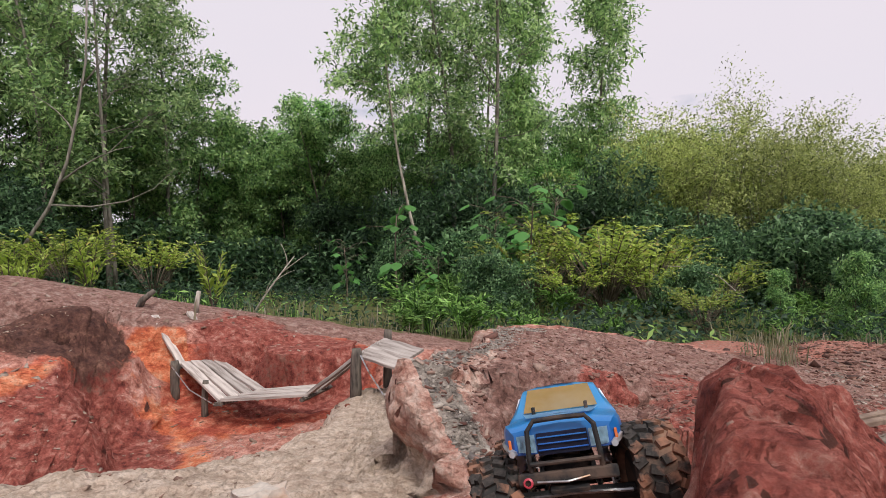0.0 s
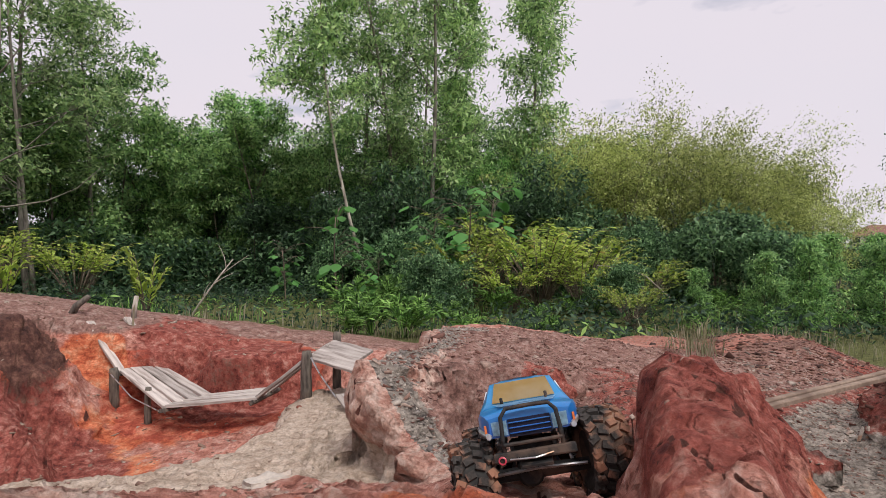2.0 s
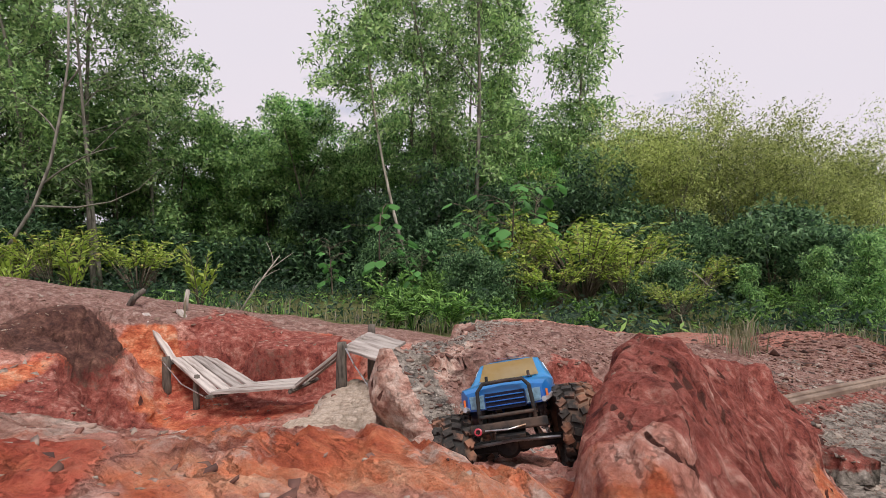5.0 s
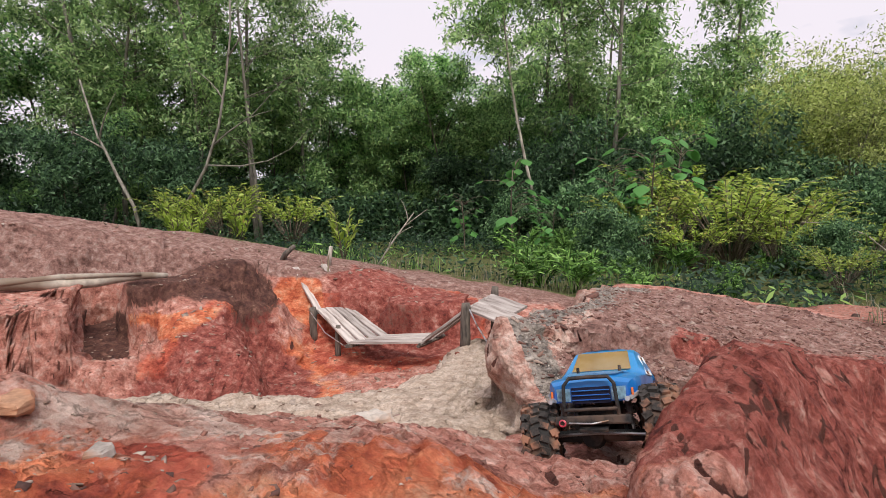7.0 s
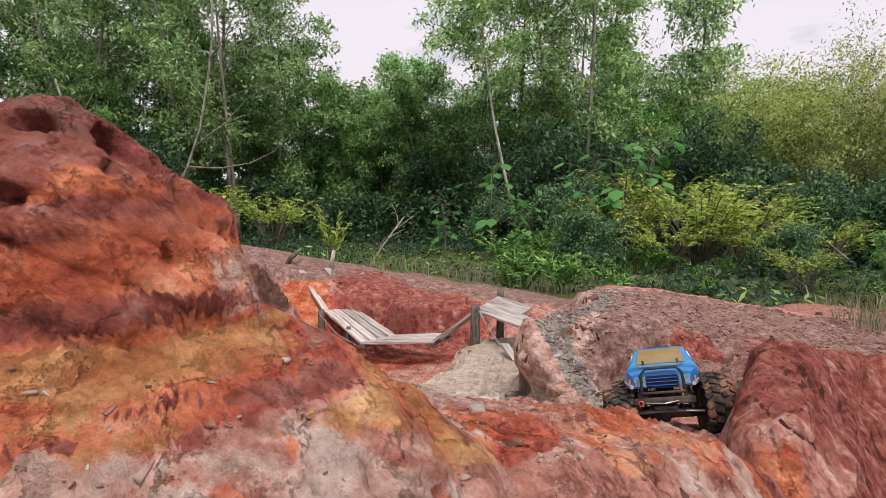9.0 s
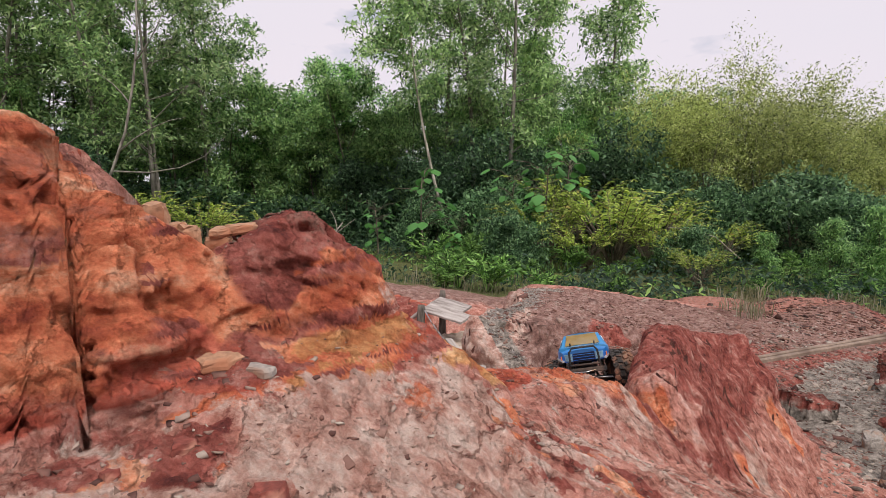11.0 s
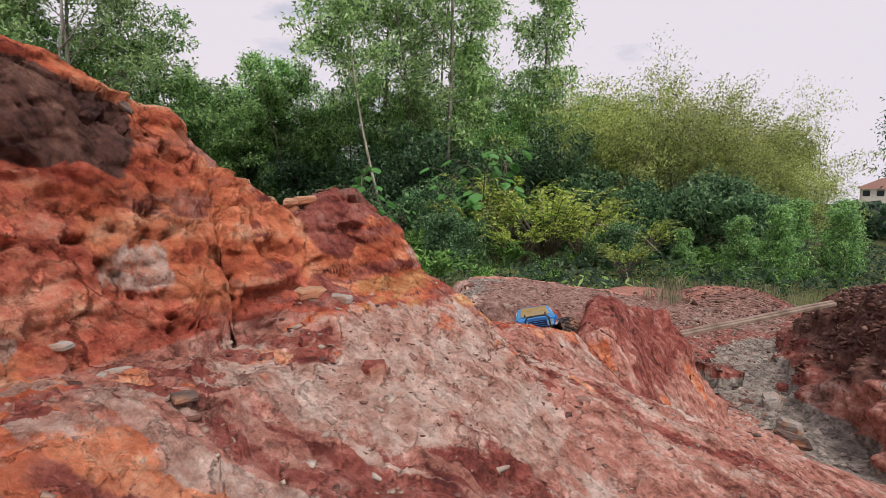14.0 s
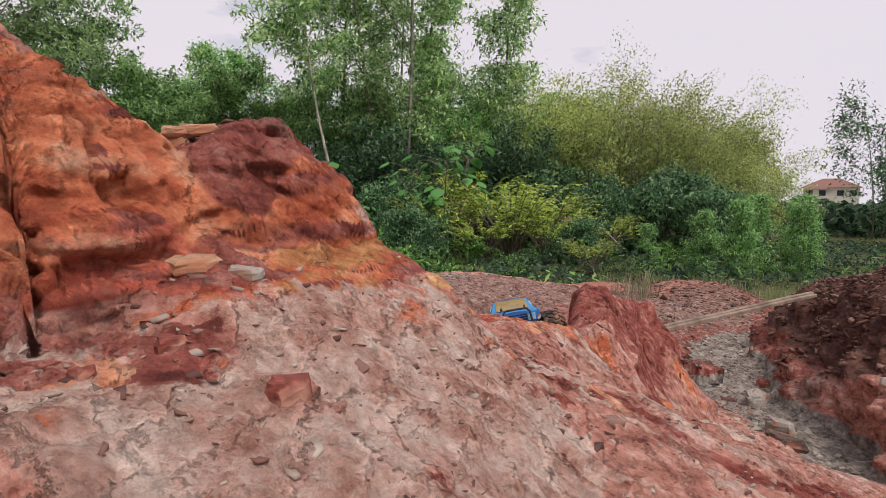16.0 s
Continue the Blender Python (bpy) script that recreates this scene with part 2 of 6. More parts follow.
BLOCK = [(0.26, 1.80, 0.033), (0.09, 2.16, 0.103), (-0.07, 2.46, 0.312), (0.08, 3.00, 0.255), (0.28, 3.50, 0.24), (0.40, 4.30, 0.22), (0.95, 4.35, 0.185), (1.5, 4.45, 0.10), (2.0, 4.6, 0.0), (2.8, 4.8, -0.12)]
FAR_BANK = [(-8.0, 2.2, 1.0), (-5.2, 3.3, 0.86), (-4.1, 4.0, 0.72), (-3.4, 4.6, 0.55), (-2.2, 5.0, 0.29), (-1.3, 5.3, 0.12), (-0.5, 5.5, -0.02), (0.5, 5.7, -0.2)]
EAST_BANK = [(2.10, -0.80, 0.40), (2.45, 0.80, 0.54), (2.79, 1.91, 0.57), (3.02, 2.42, 0.43), (3.14, 2.95, 0.30), (3.70, 3.60, 0.150), (4.80, 4.00, 0.050)]

SKIRT = [(-0.42, -0.02, 0.80), (-0.345, 0.09, 0.80), (-0.29, 0.17, 0.795), (-0.255, 0.21, 0.773), (-0.214, 0.25, 0.722), (-0.17, 0.31, 0.668), (-0.137, 0.36, 0.634)]
SPUR = [(-2.45, 4.05, 0.36), (-2.52, 3.72, 0.25), (-2.22, 3.38, 0.06), (-1.9, 3.08, -0.1), (-1.7, 2.9, -0.26)]
BENCH = [(-0.95, -1.10, 0.775), (-0.66, -0.45, 0.755), (-0.55, -0.22, 0.725), (-0.45, -0.06, 0.752), (-0.33, 0.02, 0.676), (-0.22, 0.10, 0.658)]

# on either side (left, right) of a line: how far a slope runs, and how steep it is
SPINE_SIDES = ([(0.25, 0.24), (9, 0.65)], [(0.25, 0.86), (9, 0.84)])
HUMP_SIDES = ([(0.015, 1.6), (9, 6.0)], [(0.04, 1.7), (0.1, 1.9), (9, 1.2)])
BANK_SIDES = ([(0.08, 0.80), (9, 2.20)], [(0.053, 1.63), (9, 3.37)])
TRACK_SIDES = ([(0.3, 0.35), (9, 0.85)], [(9, 0.80)])
EAST_SIDES = ([(0.2, 0.91), (9, 1.51)], [(9, 0.12)])


def height(x, y):
    sway = 0.016 + 0.035 * smooth(1.5, 4, np.hypot(x, y))
    wx = x + sway * fbm(x * 3.1, y * 3.1, 0, 3, 11)
    wy = y + sway * fbm(x * 3.1, y * 3.1, 5, 3, 17)
    far = smooth(5, 14, np.hypot(x, y))
    z = -0.33 + 0.05 * fbm(x * 0.6, y * 0.6, 0, 3, 3) + 0.1 * far
    # floor of the left gully, and its red spurs
    z = z - 0.12 * np.exp(-((wx + 1.7) ** 2 / 0.9 + (wy - 3.3) ** 2 / 0.5))
    z = blend(z, ridge(wx, wy, FAR_BANK, 0.1, [(0.5, 0.05), (9, 0.11)], [(0.1, 0.3), (0.25, 0.15), (0.3, 1.5), (0.25, 0.6), (9, 0.9)]))
    for cx, cy, top, r, k in ((-2.42, 4.0, 0.35, 0.12, 1.25), (-2.6, 3.75, 0.23, 0.2, 2.6), (-2.95, 2.65, 0.24, 0.36, 2.6), (-1.05, 4.75, 0.02, 0.33, 2.4), (-0.65, 4.8, -0.02, 0.25, 2.0), (-2.6, 2.9, 0.0, 0.2, 0.9)):
        d = np.hypot(wx - cx, wy - cy)
        z = blend(z, top - fall(d, r, [(9, k)]), 0.05)
    z = blend(z, ridge(wx, wy, SPUR, 0.1, [(0.1, 0.9), (9, 2.2)], [(0.12, 0.7), (9, 2.0)], 0.05), 0.05)
    # shelf behind the log
    z = blend(z, 0.22 - fall(np.hypot((wx + 3.7) * 0.7, wy - 3.75), 0.35, [(9, 1.5)]), 0.04)
    # hollow under the log
    la, lc = 0.72 * (wx + 2.94) + 0.69 * (wy - 3.36), 0.69 * (wx + 2.94) - 0.72 * (wy - 3.36)
    z = blend(z, 0.255 - 5 * np.maximum(0, np.abs(la + 0.1) - 0.62) - 5 * np.maximum(0, lc - 0.14 - 0.06 * vnoise(la * 6, 0, 0, 7)) - 0.2 * np.maximum(0, -lc - 0.3), 0.04)
    z = z + (np.minimum(z, -0.12 - 0.1 * lc) - z) * smooth(0.17, 0.12, np.abs(la)) * smooth(-0.5, -0.42, lc) * smooth(0.9, 0.6, lc)
    z = blend(z, ridge(wx, wy, SAND, 0.3, [(0.12, 0.5), (9, 1.1)], [(9, 0.25)]), 0.05)
    # mid mound with its cliff on the west side and scree on the east
    d, side, high, share = along(wx, wy, BLOCK)
    cliff = smooth(0.62, 0.5, share)
    z = blend(z, high - side * (cliff * fall(d, 0.03, [(0.06, 4.5), (0.2, 0.9), (9, 0.5)]) + (1 - cliff) * fall(d, 0.1, [(1.2, 0.12), (9, 0.25)])) - (1 - side) * fall(d, 0.05, [(0.9, 0.16), (0.5, 0.26), (9, 0.45)]), 0.03)
    # step in the scree
    step = smooth(0.05, -0.05, wy - 2.95 - 0.25 * np.abs(wx - 0.65)) * smooth(0.2, 0.35, wx) * smooth(1.15, 0.95, wx) * smooth(2.0, 2.6, wy)
    z = z - 0.11 * step
    z = blend(z, ridge(wx, wy, TRACK, 0.12, *TRACK_SIDES), 0.05)
    z = blend(z, ridge(wx, wy, RISE, 0.03, [(0.3, 0.55), (9, 0.8)], [(9, 0.12)]), 0.05)
    z = blend(z, ridge(wx, wy, SPINE, 0.04, *SPINE_SIDES, 0.03), 0.04)
    z = blend(z, ridge(wx, wy, BENCH, 0.03, [(9, 0.5)], [(0.08, 0.13), (9, 0.4)]), 0.03)
    z = blend(z, ridge(wx, wy, SKIRT, 0.02, [(0.1, 0.6), (9, 1.1)], [(0.06, 0.5), (9, 0.8)], 0.02), 0.03)
    z = blend(z, ridge(wx, wy, HUMP, 0.015, *HUMP_SIDES, 0.025), 0.03)
    z = blend(z, ridge(wx, wy, BANK, 0.02, *BANK_SIDES, 0.02), 0.025)
    z = blend(z, ridge(wx, wy, EAST_BANK, 0.05, *EAST_SIDES, 0.05), 0.06)
    for cx, cy, top, r, k in ((2.6, 5.6, -0.12, 0.3, 0.35), (3.4, 5.1, -0.05, 0.35, 0.4), (1.55, 3.3, -0.1, 0.15, 0.6)):
        z = blend(z, top - fall(np.hypot(wx - cx, wy - cy), r, [(9, k)]), 0.05)
    return z


def rings(first, last):
    out, r = [], first
    while r < last:
        out.append(r)
        r += 0.006 if r < 0.9 else 0.003 if r < 1.65 else max(0.006, r * (0.0042 if r < 3.5 else 0.007 if r < 7 else 0.012 if r < 14 else 0.05))
    return np.array(out)


CENTRE = (-0.15, -1.25)
angle = np.radians(np.concatenate([np.arange(-180, -62, 3.0), np.arange(-62, 62, 0.2), np.arange(62, 180, 3.0)]))
radius = rings(0.003, 700)
# rows crowd together on steep faces: each column shares its rows out along its profile
ring_a = np.repeat(angle[None], len(radius), 0)
probe = np.concatenate([np.linspace(a_, b_, 3)[:-1] for a_, b_ in zip(radius, radius[1:])] + [radius[-1:]])
probe_z = height(CENTRE[0] + probe[:, None] * np.sin(angle), CENTRE[1] + probe[:, None] * np.cos(angle))
steps = np.interp(probe, radius, np.arange(len(radius)))
climb = np.minimum(np.abs(np.diff(probe_z, axis=0)) / np.diff(probe)[:, None], 5)
cost = np.diff(steps)[:, None] * np.sqrt(1 + climb ** 2 * (probe[1:, None] < 8))
cost = np.concatenate([np.zeros((1, len(angle))), np.cumsum(cost, 0)])
ring_r = np.stack([np.interp(np.linspace(0, cost[-1, k], len(radius)), cost[:, k], probe) for k in range(len(angle))], 1)
gx = CENTRE[0] + ring_r * np.sin(ring_a)
gy = CENTRE[1] + ring_r * np.cos(ring_a)
gz = height(gx, gy)
near = smooth(9, 4, ring_r)
# slope, to let cliffs crag and flats stay rubbly
e = 0.02
slope = np.hypot(height(gx + e, gy) - gz, height(gx, gy + e) - gz) / e
steep = smooth(0.5, 1.6, slope)
rough = fbm(gx * 7, gy * 7, gz * 9, 5, 31, 0.55)
lumps = np.abs(fbm(gx * 16, gy * 16, gz * 22, 3, 41))
crumb = np.abs(fbm(gx * 45, gy * 45, gz * 45, 3, 131, 0.6))
grain = smooth(5, 2, ring_r)
gz = gz + near * (1 - 0.6 * smooth(0.4, 0.2, along(gx, gy, HUMP)[0])) * (0.014 * rough - 0.012 * lumps) * (1 - 0.5 * smooth(2.6, 1.9, ring_r)) * (1 - 0.6 * steep * smooth(3, 1.8, ring_r)) + grain * (1 - 0.8 * steep) * (0.006 - 0.008 * crumb)
# beds of the clay: ledges that jut out of the steep faces
beds = vnoise(gx * 2.5, gy * 2.5, gz * 26 + 1.5 * fbm(gx * 4, gy * 4, 0, 2, 53), 55)
crag = fbm(gx * 9, gy * 9, gz * 13, 4, 61, 0.6)
broken = fbm(gx * 3.4, gy * 3.4, gz * 4.5, 4, 67, 0.62) * smooth(2.2, 3.6, ring_r)
gz = gz + near * 0.05 * broken * (0.35 + 0.65 * steep)
push = near * steep * (0.02 * beds + 0.02 * crag + 0.09 * broken) + grain * steep * (0.012 * crumb + 0.012 * np.abs(fbm(gx * 26, gy * 26, gz * 30, 3, 141, 0.6)))
# ledges and pockets in the face of the bank, and runnels down the slope before it
bank_d, bank_side, bank_top, _ = along(gx, gy, BANK)
on_bank = smooth(0.42, 0.3, bank_d) * smooth(0.7, 0.5, bank_side) * steep
layer = gz * 24 + 1.8 * fbm(gx * 3, gy * 3, 0, 3, 201) + 1.6 * gx
saw = layer - np.floor(layer)
ledges = (0.5 + 0.5 * vnoise(np.floor(layer) * 3.7, gx * 6, gy * 6, 203)) * (smooth(0, 0.15, saw) - smooth(0.7, 1, saw))
skirt_face = 0.9 * smooth(0.16, 0.1, along(gx, gy, SKIRT)[0]) * smooth(0.62, 0.66, gz)
pits = smooth(0.48, 0.66, fbm(gx * 24, gy * 24, gz * 34, 3, 205, 0.55))
push = push * (1 - 0.35 * on_bank) * (1 - 0.7 * smooth(0.7, 0.5, along(gx, gy, SPUR)[0])) + grain * (np.maximum(on_bank, skirt_face) * 0.014 * ledges - on_bank * 0.016 * pits)
run_u, run_w = 0.97 * gx - 0.24 * gy, 0.24 * gx + 0.97 * gy
runnel = fbm(run_w * 15 + 0.8 * fbm(gx * 5, gy * 5, 0, 2, 207), run_u * 1.8, 0, 4, 211, 0.55)
before = smooth(0.16, 0.28, bank_d) * smooth(0.45, 0.2, gy) * smooth(-0.75, -0.5, gx) * smooth(0.9, 0.6, gx)
gz = gz + 0.007 * before * np.clip(runnel, -0.8, 0.8)
# cracks: a net over the faces, and long splits where the beds of the hump come out
net = np.abs(fbm(gx * 6, gy * 6, gz * 8, 3, 151, 0.45))
net2 = np.abs(fbm(gx * 15 + 3, gy * 15, gz * 19, 3, 157, 0.45))
dip_u, dip_w = 0.97 * gx + 0.24 * gy, 0.24 * gx - 0.97 * gy
split = np.abs(fbm(dip_u * 8.5, dip_w * 1.7, gz * 3, 3, 163, 0.5))
on_hump = smooth(0.5, 0.2, along(gx, gy, HUMP)[0])
where = vnoise(gx * 2.3, gy * 2.3, gz * 3, 171)
crack = near * np.maximum.reduce([smooth(0.06, 0.0, net) * smooth(-0.1, 0.3, where) * (0.1 + 0.9 * steep), 0.7 * smooth(0.08, 0.0, net2) * steep * smooth(0.1, -0.3, where), smooth(0.065, 0.0, split) * on_hump * smooth(-0.5, 0.05, where), 0.85 * pits * on_bank])
ledge = np.floor(dip_u * 14 + 1.3 * fbm(gx * 5, gy * 5, gz * 5, 2, 175))
gz = gz - 0.008 * crack * grain - 0.012 * on_hump * (dip_u * 14 + 1.3 * fbm(gx * 5, gy * 5, gz * 5, 2, 175) - ledge - 0.5) * grain
push = push - 0.014 * crack * steep
push = push * (1 - 0.5 * on_hump) * (0.65 + 0.35 * smooth(1.7, 3.0, ring_r)) * (1 - 0.85 * (along(gx, gy, BANK)[1] > 0.5) * smooth(0.5, 0.3, along(gx, gy, BANK)[0]))
hx, hy = height(gx + e, gy) - height(gx - e, gy), height(gx, gy + e) - height(gx, gy - e)
hl = np.hypot(hx, hy) + 1e-6
gx2, gy2 = gx - push * hx / hl, gy - push * hy / hl

columns = len(angle)
index = np.arange(len(radius) * columns).reshape(len(radius), columns)
a, b = index[:-1], index[1:]
sheet = np.stack([a, np.roll(a, -1, 1), np.roll(b, -1, 1), b], -1).reshape(-1, 4)
ground_mesh = quads("ground", np.stack([gx2, gy2, gz], -1).reshape(-1, 3), sheet[:, ::-1])


def tint(name, values):
    at = ground_mesh.attributes.new(name, "FLOAT", "POINT")
    at.data.foreach_set("value", np.clip(values, 0, 1).astype(np.float32).ravel())


def spot(x, y, r, soft=0.5):
    d = np.hypot(gx - x, gy - y) + 0.25 * r * fbm(gx * 3 / r * 0.4, gy * 3 / r * 0.4, 0, 3, 71)
    return smooth(r * (1 + soft), r * (1 - soft), d)


d_bank = along(gx, gy, BANK)
d_hump = along(gx, gy, HUMP)
d_block = along(gx, gy, BLOCK)
d_spine = along(gx, gy, SPINE)
patchy = fbm(gx * 2.2, gy * 2.2, gz * 3, 4, 81)
flat = 1 - steep
# pale sand and clay
pale = smooth(0.55, 0.35, along(gx, gy, SAND)[0]) * smooth(-0.3, -0.15, gz) * 0.95
pale = np.maximum(pale, smooth(0.03, 0.0, d_block[0]) * 0.5)
pale = np.maximum(pale, 0.75 * smooth(0.12, 0.02, np.abs(d_block[0] - 0.06)) * (d_block[1] > 0.5) * (d_block[3] < 0.6))
pale = np.maximum(pale, np.maximum(flat, 0.75 * (gz < 0.76)) * smooth(0.125, 0.185, d_bank[0]) * smooth(0.4, 0.18, np.hypot((gx + 0.33) * 0.9, gy + 0.1)) * smooth(-0.7, 0.1, patchy) * 0.72)
pale = np.maximum(pale, smooth(0.5, 0.1, along(gx, gy, RISE)[0]) * smooth(-0.5, 0.2, patchy) * 0.72 * smooth(0.06, -0.1, gx + 0.06 * patchy) * smooth(0.3, 0.4, gy + 0.05 * patchy))
# grey mud of the gully floors and the crust of the block
grey = smooth(-0.17, -0.29, gz) * smooth(1.15, 1.6, gx) * smooth(4.2, 3.4, gy)
grey = np.maximum(grey, smooth(0.14, 0.03, np.abs(d_block[0] - 0.05)) * (d_block[1] < 0.5) * (d_block[3] < 0.62) * 0.9)
# deep red and dark iron crust
red = np.where(d_hump[1] < 0.5, smooth(0.35, 0.1, d_hump[0]), smooth(0.1, 0.05, d_hump[0])) * 0.9
red = np.maximum(red, smooth(0.26, 0.12, np.hypot(gx + 0.34, gy - 0.14)) * smooth(0.79, 0.89, gz + 0.08 * fbm(gx * 9, gy * 9, gz * 16, 4, 219, 0.6)) * 0.85)
red = np.maximum(red, spot(0.78, 3.0, 0.13))
red = np.maximum(red, np.maximum(spot(-1.0, 4.6, 0.5), 0.8 * spot(-1.5, 4.75, 0.45)))
red = np.maximum(red, 0.3 * smooth(0.4, 0.1, np.hypot(gx - 0.15, gy - 0.45)))
red = np.maximum(red, 0.55 * smooth(0.5, 1.0, d_block[0]) * (d_block[1] < 0.5) * smooth(1.6, 2.2, gy))
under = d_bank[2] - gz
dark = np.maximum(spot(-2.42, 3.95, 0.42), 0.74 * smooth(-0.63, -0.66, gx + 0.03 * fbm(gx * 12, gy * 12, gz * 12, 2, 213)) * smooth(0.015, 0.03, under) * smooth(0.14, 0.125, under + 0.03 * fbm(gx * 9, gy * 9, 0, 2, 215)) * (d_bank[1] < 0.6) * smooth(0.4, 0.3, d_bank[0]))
dark = np.maximum(dark, 0.45 * spot(-1.1, 4.45, 0.3) * steep)
dark = np.maximum(dark, 0.75 * smooth(2.0, 2.2, gx) * smooth(-0.2, 0.0, gz) * smooth(6, 4, gy))
dark = np.maximum(dark, 0.42 * smooth(0.84, 0.93, gz) * smooth(0.2, 0.1, np.hypot(gx + 0.36, gy - 0.1)))
# orange clay
dark = np.maximum(dark, 0.45 * smooth(1.5, 2.3, gx) * smooth(4.2, 4.8, gy) * smooth(7, 6, gy))
red = np.maximum(red, smooth(0.3, 0.15, d_bank[0]) * (d_bank[1] < 0.5) * smooth(0.25, 0.5, fbm(gx * 6, gy * 6, gz * 16, 3, 181)) * 0.5)
pale = np.maximum(pale, smooth(0.06, 0.035, np.hypot(gx + 0.615, (gy + 0.26) * 0.8) + 0.02 * fbm(gx * 14, gy * 14, gz * 8, 3, 221)) * smooth(0.79, 0.83, gz) * smooth(0.92, 0.86, gz) * 0.55)
dark = np.maximum(dark, 0.36 * smooth(0.3, 0.55, fbm(gx * 5 + 7, gy * 5, gz * 3, 3, 185)) * smooth(0.3, 0.15, d_bank[0]) * (d_bank[1] < 0.5))
pale = np.maximum(pale, 0.5 * smooth(0.3, 0.1, d_bank[0]) * (d_bank[1] < 0.5) * smooth(0.15, 0.5, fbm(gx * 7, gy * 7, gz * 2.2, 4, 187)))
# shade inside the hollow under the log, put into the ground's colour
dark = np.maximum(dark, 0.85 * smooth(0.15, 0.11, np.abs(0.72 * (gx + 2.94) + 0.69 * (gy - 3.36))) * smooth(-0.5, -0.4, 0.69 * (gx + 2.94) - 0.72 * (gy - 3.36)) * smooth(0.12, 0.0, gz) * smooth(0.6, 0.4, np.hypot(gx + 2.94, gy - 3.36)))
red = np.maximum.reduce([red, 0.75 * spot(-0.41, -0.2, 0.04), 0.7 * spot(-0.5, -0.24, 0.03), 0.8 * spot(-0.3, -0.12, 0.03), 0.6 * spot(-0.28, -0.5, 0.16) * smooth(-0.2, 0.3, fbm(dip_u * 10, dip_w * 2.5, 0, 3, 197))])
pale = pale * (1 - 0.7 * np.maximum(spot(-0.41, -0.2, 0.04), spot(-0.5, -0.24, 0.03)))
mottle = fbm(gx * 6, gy * 6, gz * 9, 4, 223, 0.6)
rust = smooth(0.34, 0.24, d_bank[0]) * (d_bank[1] < 0.6) * smooth(0.74, 0.78, gz + 0.02 * patchy)
rust = np.maximum(rust, smooth(0.14, 0.08, along(gx, gy, SKIRT)[0]))
orange = rust * (0.5 + 0.4 * mottle + 0.12 * smooth(-0.45, -0.6, gx))
orange = np.maximum(orange, spot(-1.75, 3.35, 0.8) * (0.5 + 0.35 * patchy))
red = np.maximum(red, np.maximum(spot(-2.2, 2.9, 0.5), spot(-1.8, 3.25, 0.55)))
orange = np.maximum(orange, np.maximum(0.45 * spot(-0.25, 0.38, 0.3), 0.9 * spot(-0.52, -0.58, 0.1)))
orange = np.maximum(orange, 0.5 * smooth(0.4, 0.1, np.hypot(gx + 0.05, gy - 0.45)) * smooth(0.24, 0.4, gy + 0.1 * mottle))
orange = np.maximum(orange, smooth(1.6, 0.6, along(gx, gy, FAR_BANK)[0]) * (gx < -0.6) * (0.02 + 0.5 * patchy) * smooth(0.45, 0.2, gz))
for px_, py_, pr_ in ((0.0, 0.12, 0.05), (0.06, 0.06, 0.045), (0.62, 0.78, 0.07), (1.1, 1.55, 0.09), (0.9, 0.95, 0.1), (0.3, 0.62, 0.05)):
    orange = np.maximum(orange, spot(px_, py_, pr_) * 0.68)
    red = red * (1 - 0.8 * spot(px_, py_, pr_))
d_spur = along(gx, gy, SPUR)[0]
on_spur = smooth(0.5, 0.38, d_spur) * smooth(-0.33, -0.28, gz)
rust = np.maximum(rust, on_spur * (1 - 0.7 * smooth(-2.1, -2.35, gx)))
dark = np.maximum(dark, 0.62 * on_spur * smooth(0.0, 0.16, gz + 0.09 * patchy))
orange = np.maximum(orange, on_spur * smooth(0.12, 0.02, np.abs(gz - 0.0 + 0.05 * patchy)) * 0.65)
red = np.maximum(red * (1 - 0.8 * smooth(-2.0, -2.3, gx)), 0.5 * on_spur * smooth(-0.05, -0.15, gz) * smooth(-2.3, -2.1, gx))
rust = np.maximum(rust, smooth(0.9, 0.6, np.hypot(gx + 1.2, gy - 4.5)) * smooth(0.12, 0.0, gz))
orange = np.maximum(orange, 0.75 * spot(-2.0, 4.4, 0.22))
orange = np.maximum(orange, 0.6 * smooth(0.22, 0.12, d_spine[0] + 0.06 * mottle) * smooth(0.28, 0.4, gy + 0.08 * mottle) * (0.85 + 0.5 * mottle))
lip = smooth(0.2, 0.1, d_spine[0] + 0.06 * mottle) * smooth(0.3, 0.42, gy + 0.08 * mottle)
red = red * (1 - 0.6 * lip * smooth(0.1, -0.1, mottle))
pale = pale * (1 - 0.5 * lip)
on_skirt = smooth(0.17, 0.1, along(gx, gy, SKIRT)[0]) * (1 - smooth(0.2, 0.3, gy))
bands = fbm(gx * 9 + 3, gy * 9, gz * 58, 4, 241, 0.6)
red = np.maximum(red, 0.62 * on_skirt * smooth(0.05, 0.3, bands))
ochre = 0.74 * on_skirt * smooth(0.0, -0.22, bands) * smooth(-0.4, -0.3, gx + 0.04 * mottle) * smooth(0.83, 0.78, gz)
rust = rust * (1 - 0.35 * on_skirt * smooth(-0.1, -0.2, bands))
foot = smooth(0.13, 0.18, d_bank[0]) * smooth(0.42, 0.28, d_bank[0]) * (d_bank[1] < 0.6) * smooth(0.3, 0.15, gy) * smooth(0.82, 0.77, gz)
orange = np.maximum(orange, 0.85 * foot * smooth(0.15, 0.4, fbm(gx * 11, gy * 22, 0, 3, 231)))
red = np.maximum(red, 0.95 * foot * smooth(0.42, 0.55, fbm(gx * 20, gy * 26, 0, 3, 233)))
